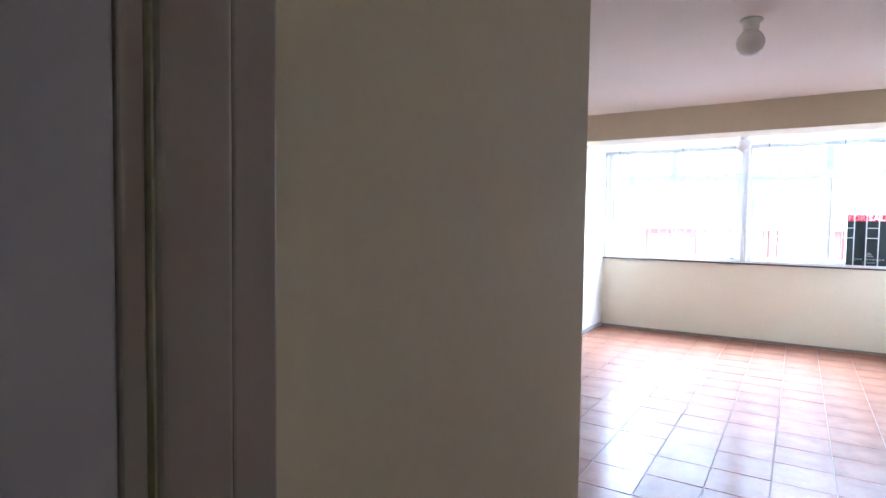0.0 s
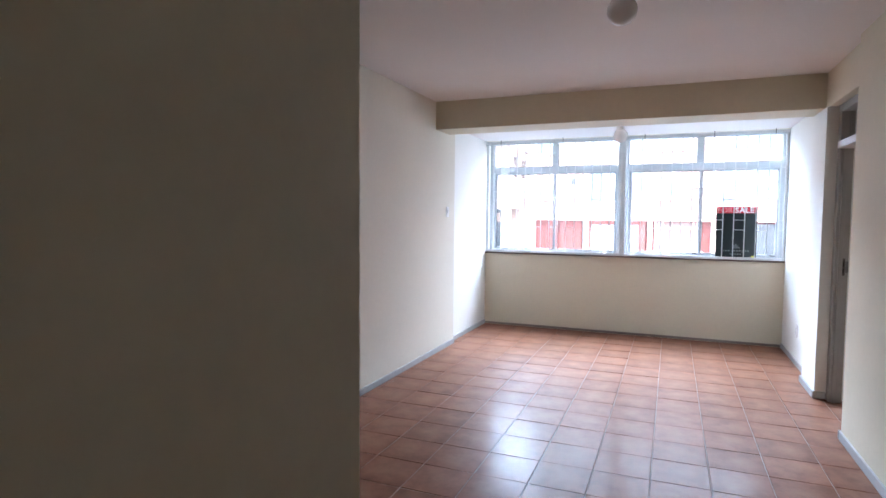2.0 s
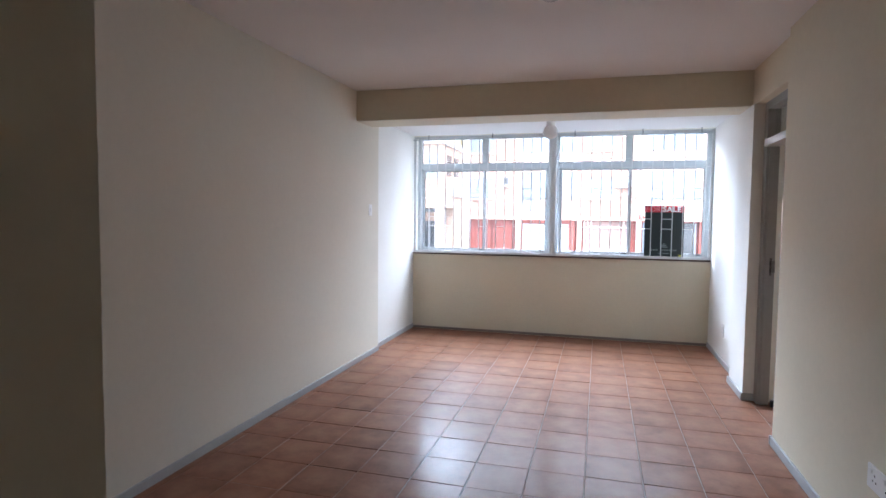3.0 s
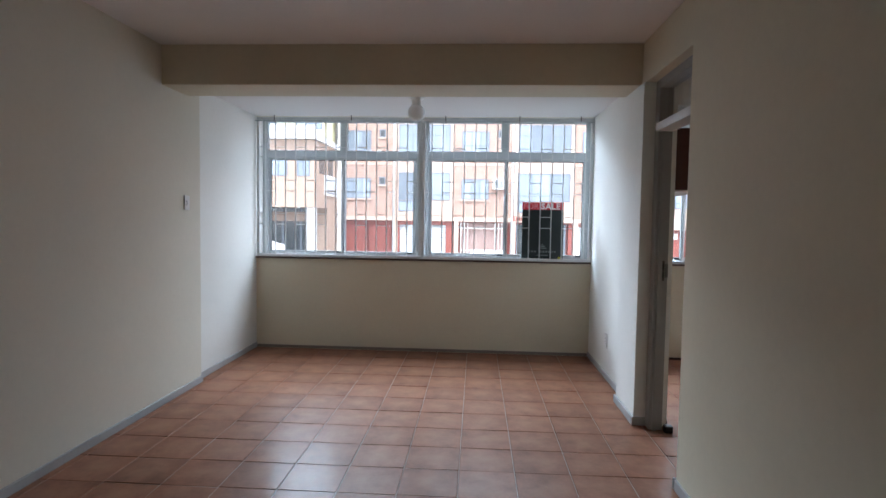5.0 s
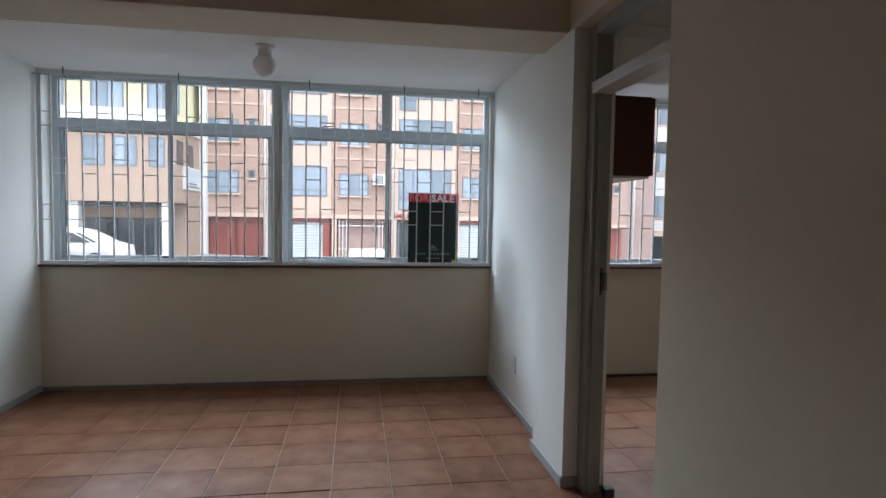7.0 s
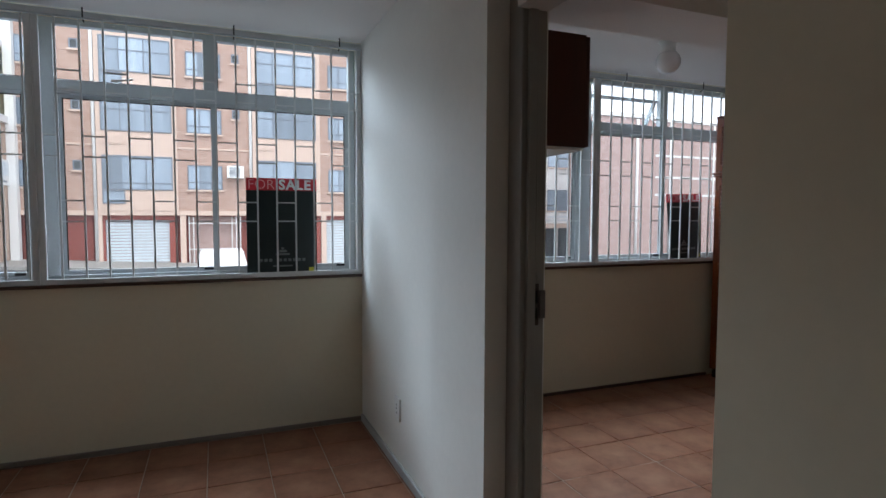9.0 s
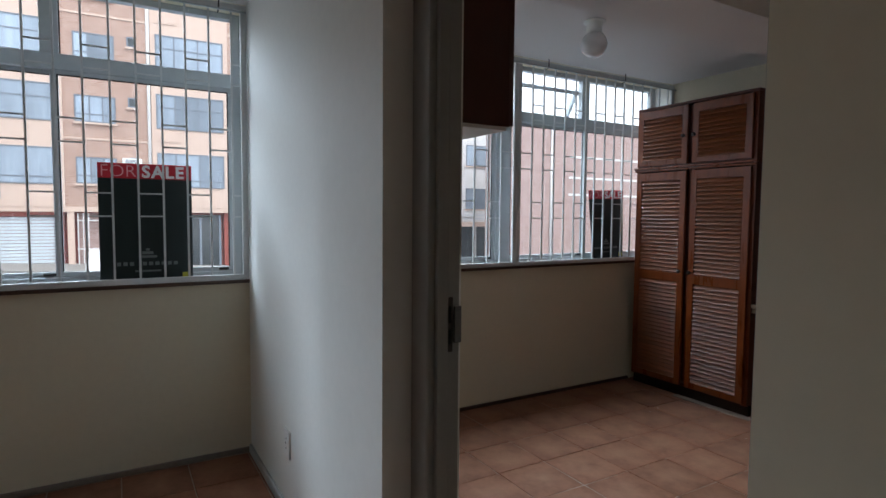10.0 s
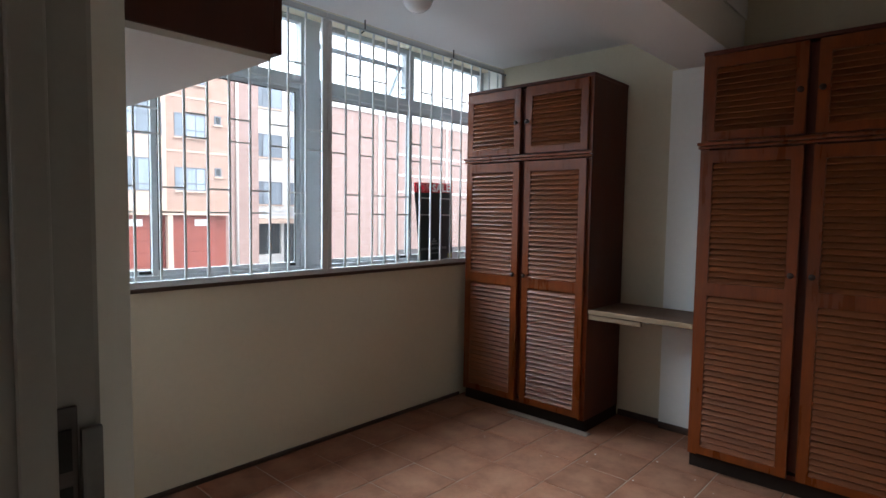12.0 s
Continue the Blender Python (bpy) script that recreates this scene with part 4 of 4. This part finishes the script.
def corner_building():
    """The tan building with an overhanging upper floor."""
    x0, x1, y0, y1 = -24.0, -8.25, 30.0, 44.0
    b = thing("corner_building", -16, 37, -0.6, "tan rendered corner building with dark shops under an overhang", "building")
    o = lambda a, c, ya, yb, za, zb: (a + 16, c + 16, ya - 37, yb - 37, za + 0.6, zb + 0.6)
    part("wall", boxes(o(x0, x1, y0, y1, 1.92, 5.3)), RENDER_TAN, b)
    part("upper_wall", boxes(o(x0, x1 - 0.3, y0 + 1.2, y1, 5.601, 8.6)), RENDER_YELLOW, b, "yellow painted upper storeys")
    part("balcony_slab", boxes(o(x0, x1 + 0.15, y0 - 0.4, y1, 5.302, 5.6)), RENDER_WHITE, b)
    part("balcony_slab", boxes(o(x0, x1 + 0.15, y0 - 0.4, y0 + 1.19, 8.3, 8.598)), RENDER_WHITE, b)
    part("parapet", boxes(o(x0, x1 + 0.1, y0 - 0.35, y0 - 0.2, 5.602, 5.95)), RENDER_WHITE, b)
    part("roof", boxes(o(x0 - 0.2, x1, y0 + 0.9, y1, 8.602, 8.9)), RENDER_WHITE, b)
    part("shop_wall", boxes(o(x0, x1 - 0.9, y0 + 2.2, y1, -0.75, 1.918)), PANE_DARK, b, "dark glazed shop fronts")
    for xx in (-8.46, -12.3, -16.2, -20.2):
        part("pillar", boxes(o(xx - 0.2, xx + 0.2, y0 + 0.1, y0 + 0.5, -0.85, 1.918)), RENDER_WHITE, b)
    for xx in (-9.6, -10.6, -11.4, -13.2, -14.4, -17.0):
        part("shop_mullion", boxes(o(xx - 0.06, xx + 0.06, y0 + 2.1, y0 + 2.19, -0.7, 1.918)), FRAME_GREY, b)
    part("side_wall", boxes(o(x1 - 0.88, x1 - 0.02, y0 + 2.6, y0 + 5, -0.9, 1.918)), RENDER_TAN, b)
    part("shop_sign", boxes(o(-13.5, -9.2, y0 + 1.9, y0 + 2.05, 1.2, 1.7)), RENDER_TAN, b)
    for xa, xb in ((-9.15, -8.48), (-10.6, -9.62), (-11.87, -10.94), (-13.4, -12.5), (-15.2, -14.3)):
        far_window(b, xa + 16, xb + 16, 3.48 + 0.6, 4.78 + 0.6, y0 - 37 - 0.005, (0.5,), 0.7, sill=False)
    for xa in (-9.6, -12.0, -14.5):
        for z in (6.0,):
            far_window(b, xa + 16, xa + 1.4 + 16, z + 0.6, z + 2.0 + 0.6, y0 + 1.2 - 37 - 0.005, (0.5,), 0.0, sill=False)
    for ya in (30.9, 32.6):
        part("side_window", boxes((x1 + 16 - 0.02, x1 + 16 + 0.03, ya - 37, ya + 0.9 - 37, 4.3, 5.4)), PANE_DARK, b)
    s = part("sign_board", boxes((x1 + 16 + 0.004, x1 + 16 + 0.09, 31.8 - 37, 34.7 - 37, 3.2, 4.3)), RENDER_WHITE, b, "white and blue sign board")
    part("picture", boxes((x1 + 16 + 0.092, x1 + 16 + 0.10, 31.95 - 37, 34.55 - 37, 3.62, 4.2)), ROLLER_WHITE, s)
    part("print", boxes((x1 + 16 + 0.092, x1 + 16 + 0.10, 32.1 - 37, 34.3 - 37, 3.32, 3.40), (x1 + 16 + 0.092, x1 + 16 + 0.10, 32.1 - 37, 33.8 - 37, 3.46, 3.54)), FRAME_GREY, s, "grey printed bars")


corner_building()

wb = thing("white_building", 21.9, 38, -2.4, "white painted building with strip windows and a shop", "building")
part("wall", boxes((-3.35, 3.3, 0, 8, 3.2, 12.6)), RENDER_WHITE, wb)
part("shop_front", boxes((-3.2, 3.2, 0.3, 8, 0, 2.9)), PANE_DARK, wb)
part("canopy", boxes((-3.35, 3.3, -0.7, 0.3, 2.901, 3.198)), RENDER_BEIGE, wb)
part("shop_frame", boxes((-3.2, -3.0, 0.1, 0.29, 0, 2.9), (-0.9, -0.7, 0.1, 0.29, 0, 2.9), (0.5, 0.7, 0.1, 0.29, 0, 2.9), (3.0, 3.2, 0.1, 0.29, 0, 2.9), (-3.0, -0.9, 0.1, 0.29, 0, 0.9)), RENDER_WHITE, wb)
for z in (4.1, 7.1, 10.2):
    far_window(wb, -3.0, -0.9, z, z + 1.45, -0.005, (0.35, 0.62), 0.0)
    far_window(wb, -0.3, 2.6, z, z + 1.45, -0.005, (0.3, 0.62), 0.0)
part("name_board", boxes((-2.9, 2.6, -0.06, -0.004, 3.25, 3.9)), RENDER_WHITE, wb)
part("print", boxes((-2.6, 1.9, -0.08, -0.062, 3.62, 3.72), (-2.4, 2.1, -0.08, -0.062, 3.38, 3.48)), ROLLER_WHITE, wb, "pale blue printed bars")


def brick_block(x0, x1, y, base, top, bands, pipes, depth=9.0):
    h = thing("brick_building", (x0 + x1) / 2, y, base, "mauve brick building with white drain pipes and bands", "building", "mauve brick buildings down the street")
    ox = (x0 + x1) / 2
    part("wall", boxes((x0 - ox, x1 - ox, 0, depth, 0, top - base)), BRICK_MAUVE, h)
    part("roof", boxes((x0 - ox - 0.1, x1 - ox + 0.1, -0.1, depth + 0.1, top - base, top - base + 0.25)), RENDER_WHITE, h)
    for z in bands:
        part("band", boxes((x0 - ox, x1 - ox, -0.04, -0.002, z - base, z - base + 0.22)), RENDER_WHITE, h)
    for p in pipes:
        part("drain_pipe", rod((p - ox, -0.08, 0), (p - ox, -0.08, top - base), 0.09, 10), RENDER_WHITE, h, "white drain pipe", smooth=True)
    return h


brick_block(16.05, 18.5, 36.5, -2.2, 9.9, (), (17.1,))
brick_block(21.2, 26.5, 33.0, -2.6, 7.5, (), (24.95,), 2.0)
brick_block(36.0, 60.0, 50.0, -2.9, 11.0, (3.4, 5.2, 7.4), (44.0, 50.0))


def vehicle(x, y, label, profile, side_windows, half_width, paint, turn=0):
    """A car seen from its flank: a lofted body, dark side glass and four wheels."""
    z = street_level(x)
    c = thing("parked_car", x, y, z, label, "car", "cars parked along the street", turn=turn)
    bm = bmesh.new()
    rings = []
    for yy, inset in ((-half_width, 0.10), (-half_width + 0.12, 0.0), (half_width - 0.12, 0.0), (half_width, 0.10)):
        rings.append([bm.verts.new((px * (1 - inset * 0.12), yy + (0.16 * max(0, pz - 0.95) * (1 if yy < 0 else -1)), pz - inset * 0.25 * (pz > 0.9))) for px, pz in profile])
    n = len(profile)
    for a, b in zip(rings, rings[1:]):
        for i in range(n):
            bm.faces.new((a[i], a[(i + 1) % n], b[(i + 1) % n], b[i]))
    bm.faces.new(rings[0]), bm.faces.new(rings[-1][::-1])
    bmesh.ops.recalc_face_normals(bm, faces=bm.faces)
    bmesh.ops.bevel(bm, geom=bm.edges[:], offset=0.03, segments=2, affect="EDGES")
    part("body", bm, paint, c, smooth=True)
    for pts in side_windows:
        g = bmesh.new()
        for s in (-1, 1):
            inn = [g.verts.new((px, s * (half_width - 0.16 * max(0, pz - 0.95) - 0.03), pz)) for px, pz in pts]
            out = [g.verts.new((px, s * (half_width - 0.16 * max(0, pz - 0.95) + 0.012), pz)) for px, pz in pts]
            g.faces.new(out)
            for i in range(len(pts)):
                g.faces.new((inn[i], inn[(i + 1) % len(pts)], out[(i + 1) % len(pts)], out[i]))
        bmesh.ops.recalc_face_normals(g, faces=g.faces)
        part("side_glass", g, PANE_DARK, c, "dark side windows")
    ends = profile[0][0], max(p[0] for p in profile)
    for wx in (ends[0] + 0.85, ends[1] - 0.85):
        for s in (-1, 1):
            wheel = part("wheel", rod((wx, s * (half_width - 0.19), 0.31), (wx, s * (half_width + 0.015), 0.31), 0.31, 20), BLACK, c, smooth=False)
            part("rim", rod((wx, s * (half_width + 0.016), 0.31), (wx, s * (half_width + 0.022), 0.31), 0.19, 16), STEEL, wheel)
    return c


VAN = [(-2.1, 0.3), (-2.1, 1.1), (-1.95, 1.44), (-1.2, 1.53), (0.3, 1.51), (0.75, 1.43), (1.55, 1.0), (2.08, 0.84), (2.15, 0.55), (2.15, 0.3)]
vehicle(-11.0, 26.8, "white van parked across the street", VAN, ([(-0.35, 1.0), (-0.3, 1.36), (0.5, 1.36), (1.15, 1.0)], [(0.6, 1.37), (0.74, 1.36), (1.42, 1.0), (1.26, 1.0)]), 0.85, CAR_WHITE)
SALOON = [(-2.1, 0.3), (-2.12, 0.95), (-1.5, 1.02), (-0.95, 1.30), (0.3, 1.32), (0.95, 1.02), (2.0, 0.88), (2.1, 0.3)]
vehicle(0.42, 28.0, "white car standing in the street end on", SALOON, ([(-1.1, 1.02), (-0.85, 1.22), (0.2, 1.24), (0.7, 1.02)],), 0.82, CAR_WHITE, 90)
vehicle(23.5, 28.0, "white car parked down the street", SALOON, ([(-1.1, 1.02), (-0.85, 1.22), (0.2, 1.24), (0.7, 1.02)],), 0.82, CAR_WHITE)

# ---- floor tiles ----
PITCH, JOINT = 0.3155, 0.0046


def tile_mesh(w, d):
    bm = boxes((-w / 2, w / 2, -d / 2, d / 2, -0.008, 0.0))
    top = [e for e in bm.edges if all(v.co.z > -0.001 for v in e.verts)]
    bmesh.ops.bevel(bm, geom=top, offset=0.002, segments=1, affect="EDGES")
    return mesh_of("tile", bm, TILE)


full_tile = tile_mesh(PITCH - JOINT, PITCH - JOINT)
rng = random.Random(4)


def lay_tiles(x_line, y_line, columns, rows, x_min, x_max, y_max, z, skip):
    """Square tiles on one grid of joints, cut along the walls."""
    for i in columns:
        for j in rows:
            x0, x1 = x_line + i * PITCH + JOINT / 2, x_line + (i + 1) * PITCH - JOINT / 2
            y0, y1 = y_line + j * PITCH + JOINT / 2, y_line + (j + 1) * PITCH - JOINT / 2
            if skip((x0 + x1) / 2, (y0 + y1) / 2):
                continue
            x0, x1, y1 = max(x0, x_min), min(x1, x_max), min(y1, y_max)
            if x1 - x0 < 0.03 or y1 - y0 < 0.03:
                continue
            whole = x1 - x0 > PITCH - JOINT - 0.001 and y1 - y0 > PITCH - JOINT - 0.001
            me = full_tile if whole else tile_mesh(x1 - x0, y1 - y0)
            part("tile", me, None, floor, at=pose((x0 + x1) / 2, (y0 + y1) / 2, z + rng.uniform(-0.0008, 0.0), rng.uniform(-0.5, 0.5), rng.uniform(-0.5, 0.5), rng.choice((0, 90, 180, 270)) if whole else 0))


lay_tiles(-0.1845, 6.19, range(-8, 5), range(-26, 7), -2.52, BED_WEST - 0.004, 8.1, 0.0, lambda x, y: y < -1.7 or (x < -0.9 and y < 1.2))
lay_tiles(BED_WEST, 7.185, range(0, 11), range(-10, 3), BED_WEST, 4.78, 8.1, BED_FLOOR, lambda x, y: y < 4.2)
